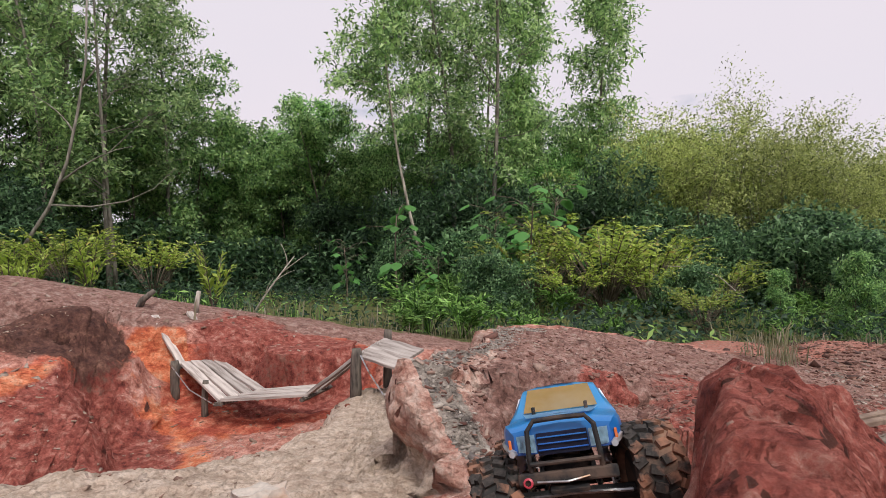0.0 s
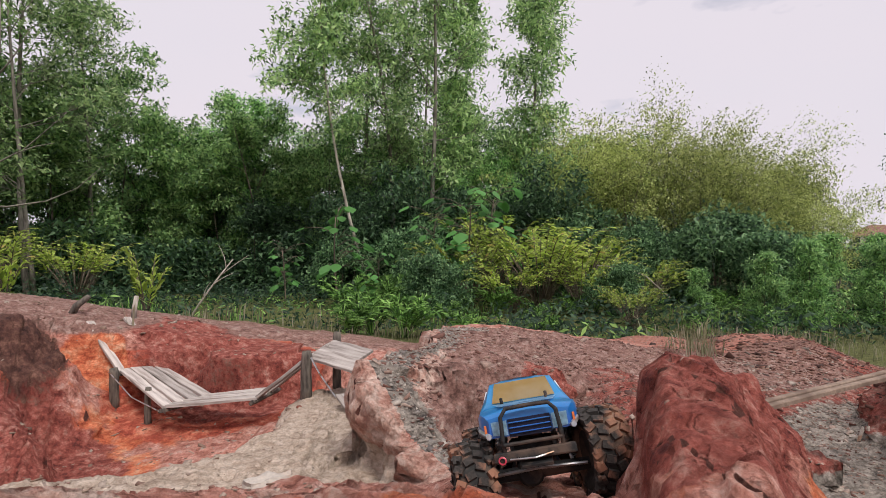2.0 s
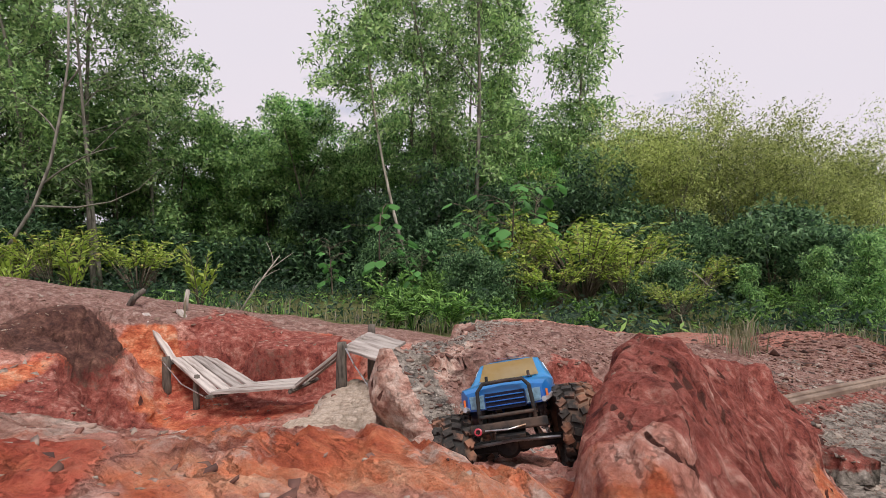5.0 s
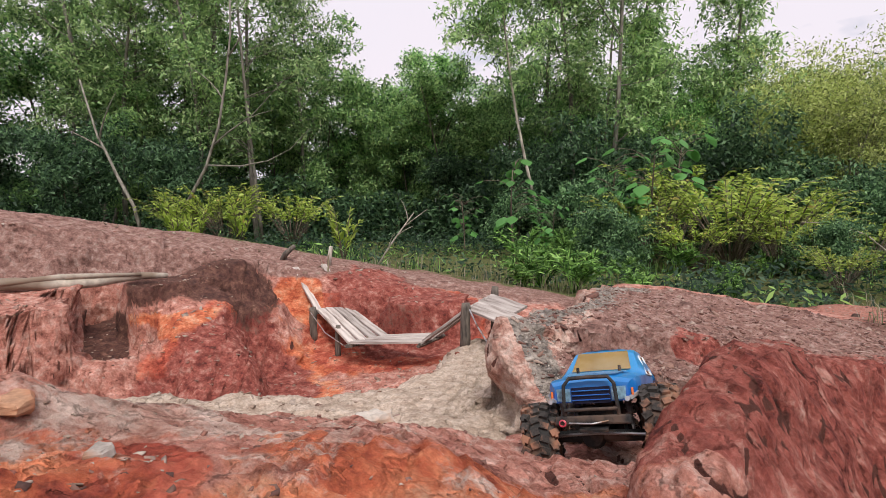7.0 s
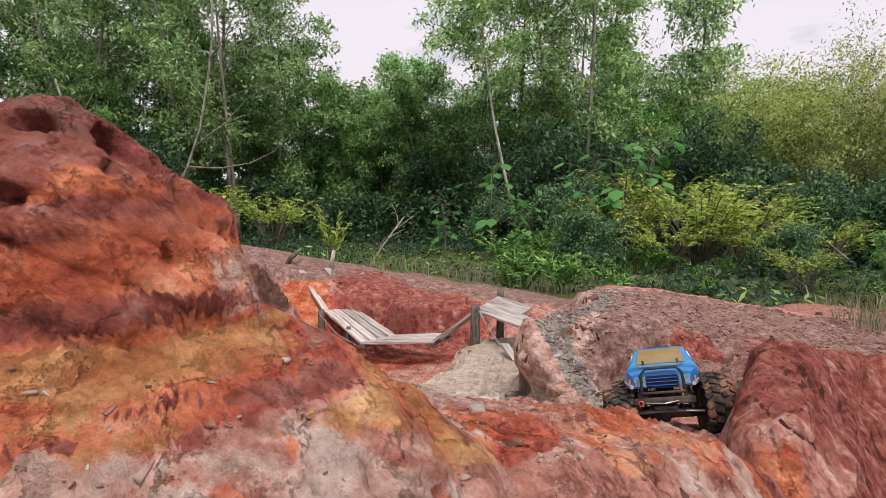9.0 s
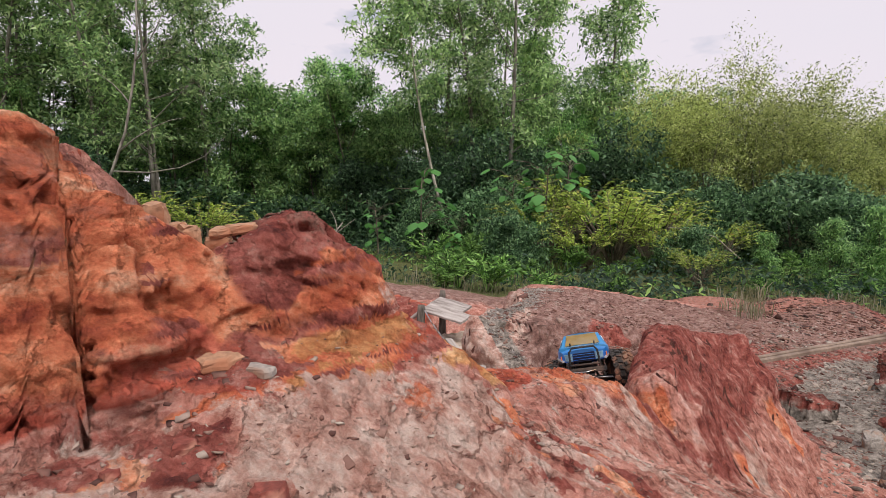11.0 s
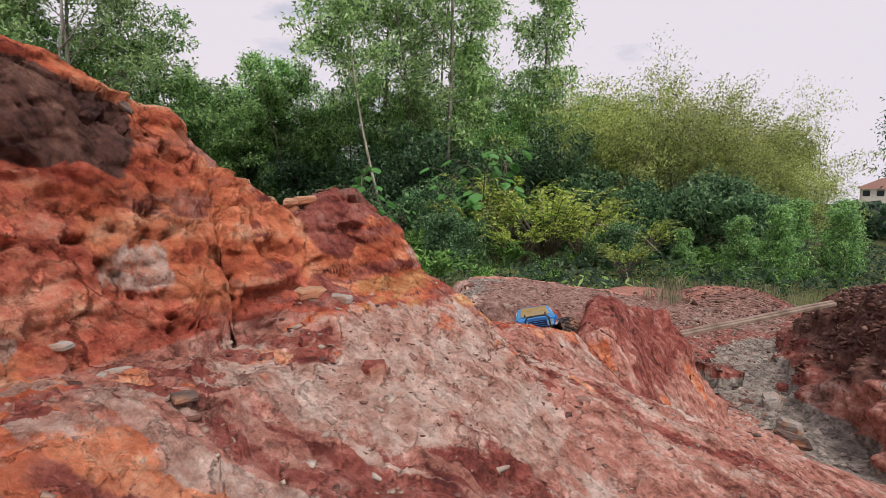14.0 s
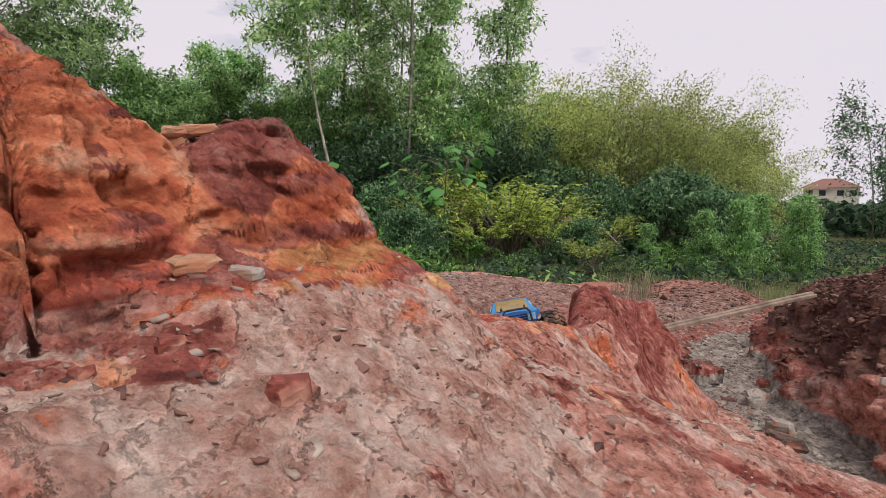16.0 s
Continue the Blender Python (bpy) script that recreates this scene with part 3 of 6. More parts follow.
pale = np.maximum(pale, 0.95 * foot * smooth(0.15, 0.4, fbm(gx * 14, gy * 24, 0, 3, 237)))
vein = smooth(0.1, 0.45, fbm(dip_u * 13, dip_w * 2.4, gz * 9, 4, 191, 0.55)) * smooth(1.5, 1.0, np.hypot(gx - 0.1, gy - 0.2)) * (1 - 0.55 * smooth(0.3, 0.12, d_hump[0])) * (1 - smooth(0.3, 0.2, d_bank[0]))
vein = vein * (1 - before) * (1 - 0.4 * lip)
vein = np.maximum(vein, 0.9 * before * smooth(0.02, 0.34, runnel) * smooth(-0.5, 0.2, patchy + 0.5 * (gx + 0.25)))
red = np.maximum(red, 0.62 * before * smooth(-0.05, -0.4, runnel) * smooth(-0.6, 0.1, fbm(gx * 4, gy * 4, 0, 2, 217)))
vein = 0.8 * np.maximum(vein, 0.4 * smooth(0.15, 0.5, fbm(dip_u * 20 + 9, dip_w * 4, gz * 9, 3, 195)) * on_hump)
shale = smooth(2.8, 1.6, d_block[0]) * (d_block[1] < 0.5) * smooth(1.7, 2.1, gy) * smooth(7.5, 6.5, gy) * 0.8
shale = np.maximum(shale, 0.75 * smooth(5.0, 5.6, gy - 0.35 * gx))
shale = np.maximum(shale, 0.72 * smooth(1.5, 1.0, along(gx, gy, FAR_BANK)[0]) * smooth(-0.8, -1.2, gx) * smooth(0.08, 0.25, gz))
sand = smooth(0.6, 0.4, along(gx, gy, SAND)[0]) * smooth(-0.32, -0.15, gz) * smooth(0.08, 0.02, gz)
soil = smooth(5.6, 7.2, np.hypot(gx * 0.9, gy) + 0.5 * patchy)
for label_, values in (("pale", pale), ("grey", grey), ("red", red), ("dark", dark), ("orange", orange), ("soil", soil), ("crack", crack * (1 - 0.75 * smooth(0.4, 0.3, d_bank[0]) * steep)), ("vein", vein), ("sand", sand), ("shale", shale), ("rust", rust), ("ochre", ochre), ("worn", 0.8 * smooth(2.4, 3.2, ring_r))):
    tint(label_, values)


def ground_material():
    mat, n, l, b = nodes_of("clay_ground")
    geo = n.new("ShaderNodeNewGeometry")

    def tex(scale, detail=5, rough_=0.55, stretch=(1, 1, 1), kind="ShaderNodeTexNoise"):
        mp = n.new("ShaderNodeMapping")
        mp.inputs["Scale"].default_value = stretch
        t = n.new(kind)
        t.inputs["Scale"].default_value = scale
        if kind == "ShaderNodeTexNoise":
            t.inputs["Detail"].default_value = detail
            t.inputs["Roughness"].default_value = rough_
        l.new(geo.outputs["Position"], mp.inputs[0])
        l.new(mp.outputs[0], t.inputs["Vector"])
        return t

    def mix(fac, a_, b_, kind="MIX"):
        m = n.new("ShaderNodeMixRGB")
        m.blend_type = kind
        for s, v in zip(m.inputs, (fac, a_, b_)):
            if isinstance(v, (int, float)):
                s.default_value = v
            elif isinstance(v, tuple):
                s.default_value = (*v, 1)
            else:
                l.new(v, s)
        return m.outputs[0]

    def mask(name, jitter, amount=0.8):
        at = n.new("ShaderNodeAttribute")
        at.attribute_name = name
        m = n.new("ShaderNodeMath")
        m.operation = "MULTIPLY_ADD"
        s = n.new("ShaderNodeMath")
        s.operation = "SUBTRACT"
        l.new(jitter, s.inputs[0])
        s.inputs[1].default_value = 0.5
        l.new(s.outputs[0], m.inputs[0])
        m.inputs[1].default_value = amount
        l.new(at.outputs["Fac"], m.inputs[2])
        r = n.new("ShaderNodeMapRange")
        r.interpolation_type = "SMOOTHSTEP"
        r.inputs["From Min"].default_value, r.inputs["From Max"].default_value = 0.42, 0.58
        l.new(m.outputs[0], r.inputs["Value"])
        return r.outputs[0]

    wide, mid, fine = tex(3.0, 8, 0.68), tex(16.0, 9, 0.76), tex(85.0, 6, 0.74)
    strata = tex(8.0, 9, 0.75, (1.0, 1.0, 1.9))
    base = ramp_node(n, [(0.368, (0.193, 0.0659, 0.0506)), (0.447, (0.386, 0.159, 0.12)), (0.533, (0.499, 0.242, 0.189)), (0.619, (0.602, 0.388, 0.329))])
    l.new(mid.outputs["Fac"], base.inputs[0])
    orange_ = ramp_node(n, [(0.342, (0.246, 0.0483, 0.0286)), (0.434, (0.47, 0.115, 0.0546)), (0.52, (0.616, 0.207, 0.104)), (0.632, (0.672, 0.38, 0.247))])
    l.new(strata.outputs["Fac"], orange_.inputs[0])
    red_ = ramp_node(n, [(0.348, (0.0935, 0.023, 0.0204)), (0.447, (0.22, 0.054, 0.0408)), (0.540, (0.319, 0.101, 0.078)), (0.645, (0.44, 0.23, 0.186))])
    l.new(mid.outputs["Fac"], red_.inputs[0])
    pale_ = ramp_node(n, [(0.368, (0.3, 0.14, 0.105)), (0.474, (0.46, 0.27, 0.215)), (0.606, (0.58, 0.44, 0.375))])
    l.new(mid.outputs["Fac"], pale_.inputs[0])
    grey_ = ramp_node(n, [(0.355, (0.055, 0.048, 0.045)), (0.487, (0.23, 0.2, 0.172)), (0.645, (0.42, 0.37, 0.325))])
    l.new(mid.outputs["Fac"], grey_.inputs[0])
    dark_ = ramp_node(n, [(0.368, (0.045, 0.02, 0.018)), (0.533, (0.12, 0.055, 0.042)), (0.698, (0.24, 0.13, 0.095))])
    l.new(mid.outputs["Fac"], dark_.inputs[0])
    soil_ = ramp_node(n, [(0.368, (0.055, 0.062, 0.022)), (0.632, (0.16, 0.17, 0.06))])
    l.new(mid.outputs["Fac"], soil_.inputs[0])
    col = base.outputs[0]
    rust_ = ramp_node(n, [(0.345, (0.182, 0.0338, 0.0238)), (0.445, (0.39, 0.0806, 0.0504)), (0.535, (0.533, 0.15, 0.0924)), (0.64, (0.65, 0.312, 0.21))])
    l.new(strata.outputs["Fac"], rust_.inputs[0])
    col = mix(mask("rust", mid.outputs["Fac"], 0.7), col, rust_.outputs[0])
    col = mix(mask("orange", tex(7.0, 8, 0.7).outputs["Fac"], 0.8), col, orange_.outputs[0])
    ochre_ = ramp_node(n, [(0.345, (0.2, 0.06, 0.026)), (0.445, (0.42, 0.155, 0.062)), (0.535, (0.56, 0.27, 0.115)), (0.64, (0.66, 0.43, 0.24))])
    l.new(strata.outputs["Fac"], ochre_.inputs[0])
    col = mix(mask("ochre", mid.outputs["Fac"], 0.8), col, ochre_.outputs[0])
    shale_ = ramp_node(n, [(0.36, (0.11, 0.0578, 0.0482)), (0.5, (0.27, 0.149, 0.123)), (0.64, (0.39, 0.284, 0.246))])
    l.new(mid.outputs["Fac"], shale_.inputs[0])
    col = mix(mask("shale", wide.outputs["Fac"]), col, shale_.outputs[0])
    col = mix(mask("red", strata.outputs["Fac"]), col, red_.outputs[0])
    col = mix(mask("pale", mid.outputs["Fac"], 1.0), col, pale_.outputs[0])
    sand_ = ramp_node(n, [(0.36, (0.38, 0.285, 0.22)), (0.5, (0.5, 0.4, 0.32)), (0.64, (0.6, 0.5, 0.42))])
    l.new(mid.outputs["Fac"], sand_.inputs[0])
    col = mix(mask("sand", mid.outputs["Fac"], 0.5), col, sand_.outputs[0])
    col = mix(mask("grey", mid.outputs["Fac"], 1.0), col, grey_.outputs[0])
    col = mix(mask("vein", mid.outputs["Fac"], 0.9), col, pale_.outputs[0])
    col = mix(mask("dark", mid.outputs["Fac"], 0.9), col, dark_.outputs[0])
    col = mix(mask("soil", wide.outputs["Fac"]), col, soil_.outputs[0])
    blot = ramp_node(n, [(0.32, (0.72, 0.68, 0.66)), (0.5, (1, 1, 1)), (0.68, (1.2, 1.2, 1.2))])
    l.new(tex(30.0, 7, 0.7).outputs["Fac"], blot.inputs[0])
    col = mix(0.85, col, blot.outputs[0], "MULTIPLY")
    # the shade inside cracks and pockets is painted in as a dark colour
    col = mix(mask("crack", fine.outputs["Fac"], 0.6), col, (0.085, 0.03, 0.022))
    speck = ramp_node(n, [(0.3, (0.62, 0.6, 0.58)), (0.5, (1, 1, 1)), (0.72, (1.25, 1.22, 1.2))])
    l.new(fine.outputs["Fac"], speck.inputs[0])
    col = mix(0.8, col, speck.outputs[0], "MULTIPLY")
    l.new(col, b.inputs["Base Color"])
    b.inputs["Roughness"].default_value = 0.92
    b.inputs["Specular IOR Level"].default_value = 0.25
    seam = tex(6.5, kind="ShaderNodeTexVoronoi")
    seam.feature = "DISTANCE_TO_EDGE"
    bend = n.new("ShaderNodeVectorMath")
    bend.operation = "MULTIPLY_ADD"
    l.new(tex(5.0, 6, 0.6).outputs["Color"], bend.inputs[0])
    bend.inputs[1].default_value = (0.22, 0.22, 0.3)
    l.new(geo.outputs["Position"], bend.inputs[2])
    l.new(bend.outputs[0], seam.inputs["Vector"])
    line = n.new("ShaderNodeMapRange")
    line.inputs["From Min"].default_value, line.inputs["From Max"].default_value = 0.004, 0.03
    l.new(seam.outputs["Distance"], line.inputs["Value"])
    some = n.new("ShaderNodeMapRange")
    some.inputs["From Min"].default_value, some.inputs["From Max"].default_value = 0.4, 0.5
    l.new(tex(4.0, 3, 0.5).outputs["Fac"], some.inputs["Value"])
    open_ = n.new("ShaderNodeMath")
    open_.operation = "MAXIMUM"
    l.new(line.outputs[0], open_.inputs[0])
    l.new(some.outputs[0], open_.inputs[1])
    worn = n.new("ShaderNodeAttribute")
    worn.attribute_name = "worn"
    both = n.new("ShaderNodeMath")
    both.operation = "MAXIMUM"
    l.new(open_.outputs[0], both.inputs[0])
    l.new(worn.outputs["Fac"], both.inputs[1])
    open_ = both
    # seams are darkened in the colour too, as shade in their depth
    shade_ = ramp_node(n, [(0.0, (0.45, 0.36, 0.34)), (1.0, (1, 1, 1))])
    l.new(open_.outputs[0], shade_.inputs[0])
    l.new(mix(1.0, col, shade_.outputs[0], "MULTIPLY"), b.inputs["Base Color"])
    bs = n.new("ShaderNodeBump")
    bs.inputs["Distance"].default_value = 0.012
    bs.inputs["Strength"].default_value = 0.7
    l.new(open_.outputs[0], bs.inputs["Height"])
    crack = tex(22.0, kind="ShaderNodeTexVoronoi", stretch=(1, 1, 1.6))
    crack.feature = "DISTANCE_TO_EDGE"
    edge = n.new("ShaderNodeMapRange")
    edge.inputs["From Max"].default_value = 0.09
    l.new(crack.outputs["Distance"], edge.inputs["Value"])
    wobble = n.new("ShaderNodeVectorMath")
    wobble.operation = "MULTIPLY_ADD"
    l.new(mid.outputs["Color"], wobble.inputs[0])
    wobble.inputs[1].default_value = (0.09, 0.09, 0.09)
    l.new(geo.outputs["Position"], wobble.inputs[2])
    l.new(wobble.outputs[0], crack.inputs["Vector"])
    b0 = n.new("ShaderNodeBump")
    l.new(bs.outputs[0], b0.inputs["Normal"])
    b0.inputs["Distance"].default_value = 0.006
    b0.inputs["Strength"].default_value = 0.55
    l.new(edge.outputs[0], b0.inputs["Height"])
    b1 = n.new("ShaderNodeBump")
    l.new(b0.outputs[0], b1.inputs["Normal"])
    b1.inputs["Distance"].default_value = 0.012
    b1.inputs["Strength"].default_value = 1.0
    l.new(mid.outputs["Fac"], b1.inputs["Height"])
    b2 = n.new("ShaderNodeBump")
    b2.inputs["Distance"].default_value = 0.004
    b2.inputs["Strength"].default_value = 1.0
    l.new(fine.outputs["Fac"], b2.inputs["Height"])
    l.new(b1.outputs[0], b2.inputs["Normal"])
    l.new(b2.outputs[0], b.inputs["Normal"])
    return mat


ground_mesh.materials.append(ground_material())
ground = tagged(new("ground", ground_mesh), "eroded red, orange and pale clay ground with gullies", "ground", kind="structure")


def ground_z(x, y):
    return float(height(np.array([x], float), np.array([y], float))[0])

# ---- plants ----
def leaf_cloud(rng, centres, spread, count, length, width, droop=0.4, fine=False):
    """Arrays for count leaves, scattered round the centres: folded ones, or fine plain ones for crowns far off."""
    pick = rng.integers(0, len(centres), count)
    p = np.asarray(centres)[pick] + np.clip(rng.normal(0, 1, (count, 3)), -1.7, 1.7) * np.asarray(spread)
    yaw = rng.uniform(0, 2 * np.pi, count)
    dip = rng.normal(-droop, 0.5, count)
    d = np.stack([np.cos(yaw) * np.cos(dip), np.sin(yaw) * np.cos(dip), np.sin(dip)], -1)
    s = np.cross(d, rng.normal(0, 0.6, (count, 3)) + (0, 0, 1))
    s /= np.linalg.norm(s, axis=1, keepdims=True) + 1e-9
    size = rng.uniform(0.65, 1.25, (count, 1))
    tip, mid = p + d * length * size, p + d * length * 0.45 * size
    if fine:
        v = np.stack([p - s * width * 0.5 * size, p + s * width * 0.5 * size, tip], 1).reshape(-1, 3)
        return v, np.arange(3 * count).reshape(-1, 3)
    sag = np.array([0, 0, -0.12 * length]) * size
    v = np.stack([p, mid + s * width * 0.5 * size + sag * 0.2, tip + sag, mid - s * width * 0.5 * size + sag * 0.2], 1).reshape(-1, 3)
    return v, np.arange(4 * count).reshape(-1, 4)


def limb(rng, a, b, bow=0.12, steps=5):
    a, b = np.asarray(a, float), np.asarray(b, float)
    size = np.linalg.norm(b - a)
    side = rng.normal(0, 1, 3) * bow * size
    t = np.linspace(0, 1, steps)[:, None]
    return a + (b - a) * t + side * (t * (1 - t)) * 2 + (0, 0, 0.12 * size) * (t * (1 - t))


def make_tree(name, seed, tall, spread, bare, boughs, leaves, leaf, foliage, bark, lean=(0, 0), stems=1, clump=0.16, thick=0.05, shape=1.0, bough=0.36, sprays=6):
    """A tree or tall shrub: tapered stems with boughs, each holding several sprays of fine leaves, with gaps between."""
    rng = np.random.default_rng(seed)
    root = empty(name)
    bm = bmesh.new()
    ends = []
    for k in range(stems):
        foot = np.array([rng.normal(0, 0.12), rng.normal(0, 0.12), 0]) * (stems > 1)
        h = tall * (1 if k == 0 else rng.uniform(0.7, 0.98))
        top = foot + (lean[0] + rng.normal(0, 0.04 + 0.07 * (stems > 1)) * tall, lean[1] + rng.normal(0, 0.04 + 0.07 * (stems > 1)) * tall, h)
        line = limb(rng, foot - (0, 0, 0.15), top, 0.05, 9)
        r = thick * (1 if k == 0 else 0.75)
        add_tube(bm, line, list(np.linspace(r, r * 0.15, len(line))), 6)
        count = max(1, boughs // stems)
        for c in range(count):
            t = bare + (1 - bare) * (c + rng.uniform(0, 1)) / count
            at = np.array([np.interp(t, np.linspace(0, 1, 9), line[:, i]) for i in range(3)])
            u = (t - bare) / (1 - bare)
            reach = spread * (math.sin(math.pi * min(0.97, 0.14 + 0.83 * u ** shape)) ** 0.6) * rng.uniform(0.35, 1.05)
            a_ = rng.uniform(0, 2 * np.pi)
            end = at + (math.cos(a_) * reach, math.sin(a_) * reach, reach * rng.uniform(0.2, 1.1))
            twig = limb(rng, at, end, 0.15, 4)
            add_tube(bm, twig, list(np.linspace(r * 0.38 * (1.1 - t), r * 0.08, 4)), 4, False)
            ends.append(end)
            for spray in range(sprays):
                tip = end + np.clip(rng.normal(0, 1, 3), -1.6, 1.6) * bough * np.array((1, 1, 1.0)) + (0, 0, 0.1 * bough)
                add_tube(bm, [twig[2], (twig[2] + tip) / 2 + rng.normal(0, 0.04, 3), tip], [r * 0.09, r * 0.06, r * 0.03], 3, False)
                ends.extend([tip, tip * 0.75 + end * 0.25])
        ends.append(top)
    part("trunk", bm, bark, root, shade=True)
    v, f = leaf_cloud(rng, ends, (clump, clump, clump * 0.7), leaves, leaf[0], leaf[1], 0.5, True)
    part("crown", quads("crown", v, f, foliage, False), None, root)
    return root


def make_fan(name, seed, stems, tall, leaf, per, foliage, bark, arch=0.5, start=0.25):
    """A sapling or fern: arching stems with leaves set along them on both sides."""
    rng = np.random.default_rng(seed)
    root = empty(name)
    bm = bmesh.new()
    vs, fs, n = [], [], 0
    for k in range(stems):
        a_ = rng.uniform(0, 2 * np.pi)
        out = tall * arch * rng.uniform(0.4, 1.1)
        end = np.array([math.cos(a_) * out, math.sin(a_) * out, tall * rng.uniform(0.6, 1.0)])
        t = np.linspace(0, 1, 7)[:, None]
        line = end * t + np.array([0, 0, tall * 0.35 * arch]) * (t * (1 - t)) * 2
        line[-1, 2] -= tall * 0.06
        add_tube(bm, line, list(np.linspace(0.012, 0.003, 7)), 4, False)
        m = per
        tt = np.linspace(start, 1, m)
        p = np.stack([np.interp(tt, t[:, 0], line[:, i]) for i in range(3)], -1)
        along_ = np.gradient(p, axis=0)
        along_ /= np.linalg.norm(along_, axis=1, keepdims=True)
        side = np.cross(along_, (0, 0, 1)) * np.where(np.arange(m) % 2, 1, -1)[:, None]
        d = along_ * 0.55 + side * 0.8 + rng.normal(0, 0.2, (m, 3)) + (0, 0, -0.1)
        d /= np.linalg.norm(d, axis=1, keepdims=True)
        s = np.cross(d, rng.normal(0, 0.35, (m, 3)) + (0, 0, 1))
        s /= np.linalg.norm(s, axis=1, keepdims=True)
        size = (leaf[0] * rng.uniform(0.7, 1.2, m) * np.sin(np.pi * (0.25 + 0.6 * tt)))[:, None]
        w = size * leaf[1] / leaf[0]
        vs.append(np.stack([p, p + d * size * 0.45 + s * w * 0.5, p + d * size + (0, 0, -0.1) * size, p + d * size * 0.45 - s * w * 0.5], 1).reshape(-1, 3))
        fs.append(np.arange(4 * m).reshape(-1, 4) + n)
        n += 4 * m
    part("stem", bm, bark, root, shade=True)
    part("leaves", quads("leaves", np.concatenate(vs), np.concatenate(fs), foliage, False), None, root)
    return root


acacia = leaf_material("acacia_leaf", [(0.0, (0.066, 0.115, 0.033)), (0.4, (0.242, 0.391, 0.099)), (0.8, (0.462, 0.632, 0.165)), (1.0, (0.682, 0.8, 0.275))])
deep = leaf_material("deep_green_leaf", [(0.0, (0.013, 0.03, 0.012)), (0.5, (0.0594, 0.122, 0.0387)), (1.0, (0.23, 0.378, 0.121))])
fresh = leaf_material("fresh_green_leaf", [(0.0, (0.0375, 0.09, 0.0264)), (0.5, (0.225, 0.432, 0.096)), (1.0, (0.525, 0.768, 0.18))])
yellowish = leaf_material("yellow_green_leaf", [(0.0, (0.09, 0.14, 0.02)), (0.5, (0.38, 0.5, 0.055)), (0.94, (0.58, 0.67, 0.11)), (1.0, (0.6, 0.46, 0.1))])
olive = leaf_material("olive_leaf", [(0.0, (0.08, 0.1, 0.025)), (0.5, (0.38, 0.45, 0.085)), (1.0, (0.66, 0.7, 0.18))])
leafy = leaf_material("mid_green_leaf", [(0.0, (0.0438, 0.096, 0.0264)), (0.5, (0.25, 0.432, 0.102)), (1.0, (0.562, 0.744, 0.192))])
bushy = leaf_material("bush_leaf", [(0.0, (0.0201, 0.048, 0.0165)), (0.5, (0.0983, 0.2, 0.0594)), (1.0, (0.373, 0.583, 0.178))])
fern_green = leaf_material("fern_leaf", [(0.0, (0.0228, 0.0574, 0.0104)), (0.5, (0.117, 0.243, 0.0374)), (1.0, (0.439, 0.693, 0.131))])
broad = leaf_material("broad_leaf", [(0.0, (0.0612, 0.184, 0.0347)), (0.6, (0.13, 0.337, 0.0594)), (1.0, (0.306, 0.612, 0.099))], 0.4, 0.5)
straw = leaf_material("dry_grass_blade", [(0.0, (0.12, 0.13, 0.04)), (0.5, (0.26, 0.25, 0.09)), (1.0, (0.42, 0.36, 0.18))])
pale_bark = bark_material("pale_bark", (0.2, 0.175, 0.14), (0.5, 0.45, 0.38))
brown_bark = bark_material("brown_bark", (0.06, 0.045, 0.033), (0.2, 0.16, 0.12))
grey_bark = bark_material("grey_bark", (0.1, 0.088, 0.072), (0.29, 0.265, 0.225))
dead_wood = bark_material("bleached_dead_wood", (0.28, 0.25, 0.21), (0.55, 0.5, 0.44), 20)


def set_out(thing, spots, label, category, group):
    """Puts a thing on the first spot (x, y, turn, scale) and copies of it on the rest."""
    tagged(thing, label, category, group)
    for k, (x, y, turn, size) in enumerate(spots):
        m = Matrix.LocRotScale((x, y, ground_z(x, y) - 0.05), Euler((0, 0, radians(turn))), Vector((size,) * 3))
        if k == 0:
            thing.matrix_basis = m
        else:
            c = copy_thing(thing, Matrix.Identity(4))
            c.matrix_basis = m


tall_a = make_tree("tree", 1, 9.6, 1.35, 0.24, 44, 9500, (0.13, 0.056), acacia, grey_bark, (-0.3, 0), 2, 0.15, 0.075, 1.0, 0.36)
set_out(tall_a, [(0.9, 14.6, 0, 1.0), (-7.3, 12.8, 200, 1.0), (-9.4, 13.4, 60, 1.05), (-11.4, 12.4, 300, 1.0), (-14.5, 11.0, 10, 1.05)], "tall slender acacia with pale stems and loose crown", "tree", "tall trees")
tall_b = make_tree("tree", 2, 8.8, 1.2, 0.3, 36, 8500, (0.13, 0.056), acacia, grey_bark, (-0.9, 0.1), 1, 0.15, 0.07, 1.0, 0.34)
set_out(tall_b, [(0.1, 14.3, 0, 1.0), (-0.6, 15.8, 70, 1.0), (-8.2, 11.8, 20, 0.95), (-10.4, 12.0, 150, 1.0), (-6.9, 14.4, 280, 0.85), (-12.8, 13.0, 220, 1.0)], "tall slim acacia with one pale trunk", "tree", "tall trees")
slim = make_tree("tree", 3, 7.6, 0.6, 0.36, 30, 9500, (0.13, 0.056), acacia, grey_bark, (0.2, 0), 1, 0.15, 0.06, 1.0, 0.28)
set_out(slim, [(3.75, 15.2, 0, 1.05), (1.9, 15.6, 130, 1.2)], "slim tree with a narrow ragged crown", "tree", "tall trees")
round_a = make_tree("tree", 4, 5.0, 1.6, 0.24, 30, 22000, (0.12, 0.056), fresh, brown_bark, (0, 0), 3, 0.16, 0.05, 1.0, 0.36)
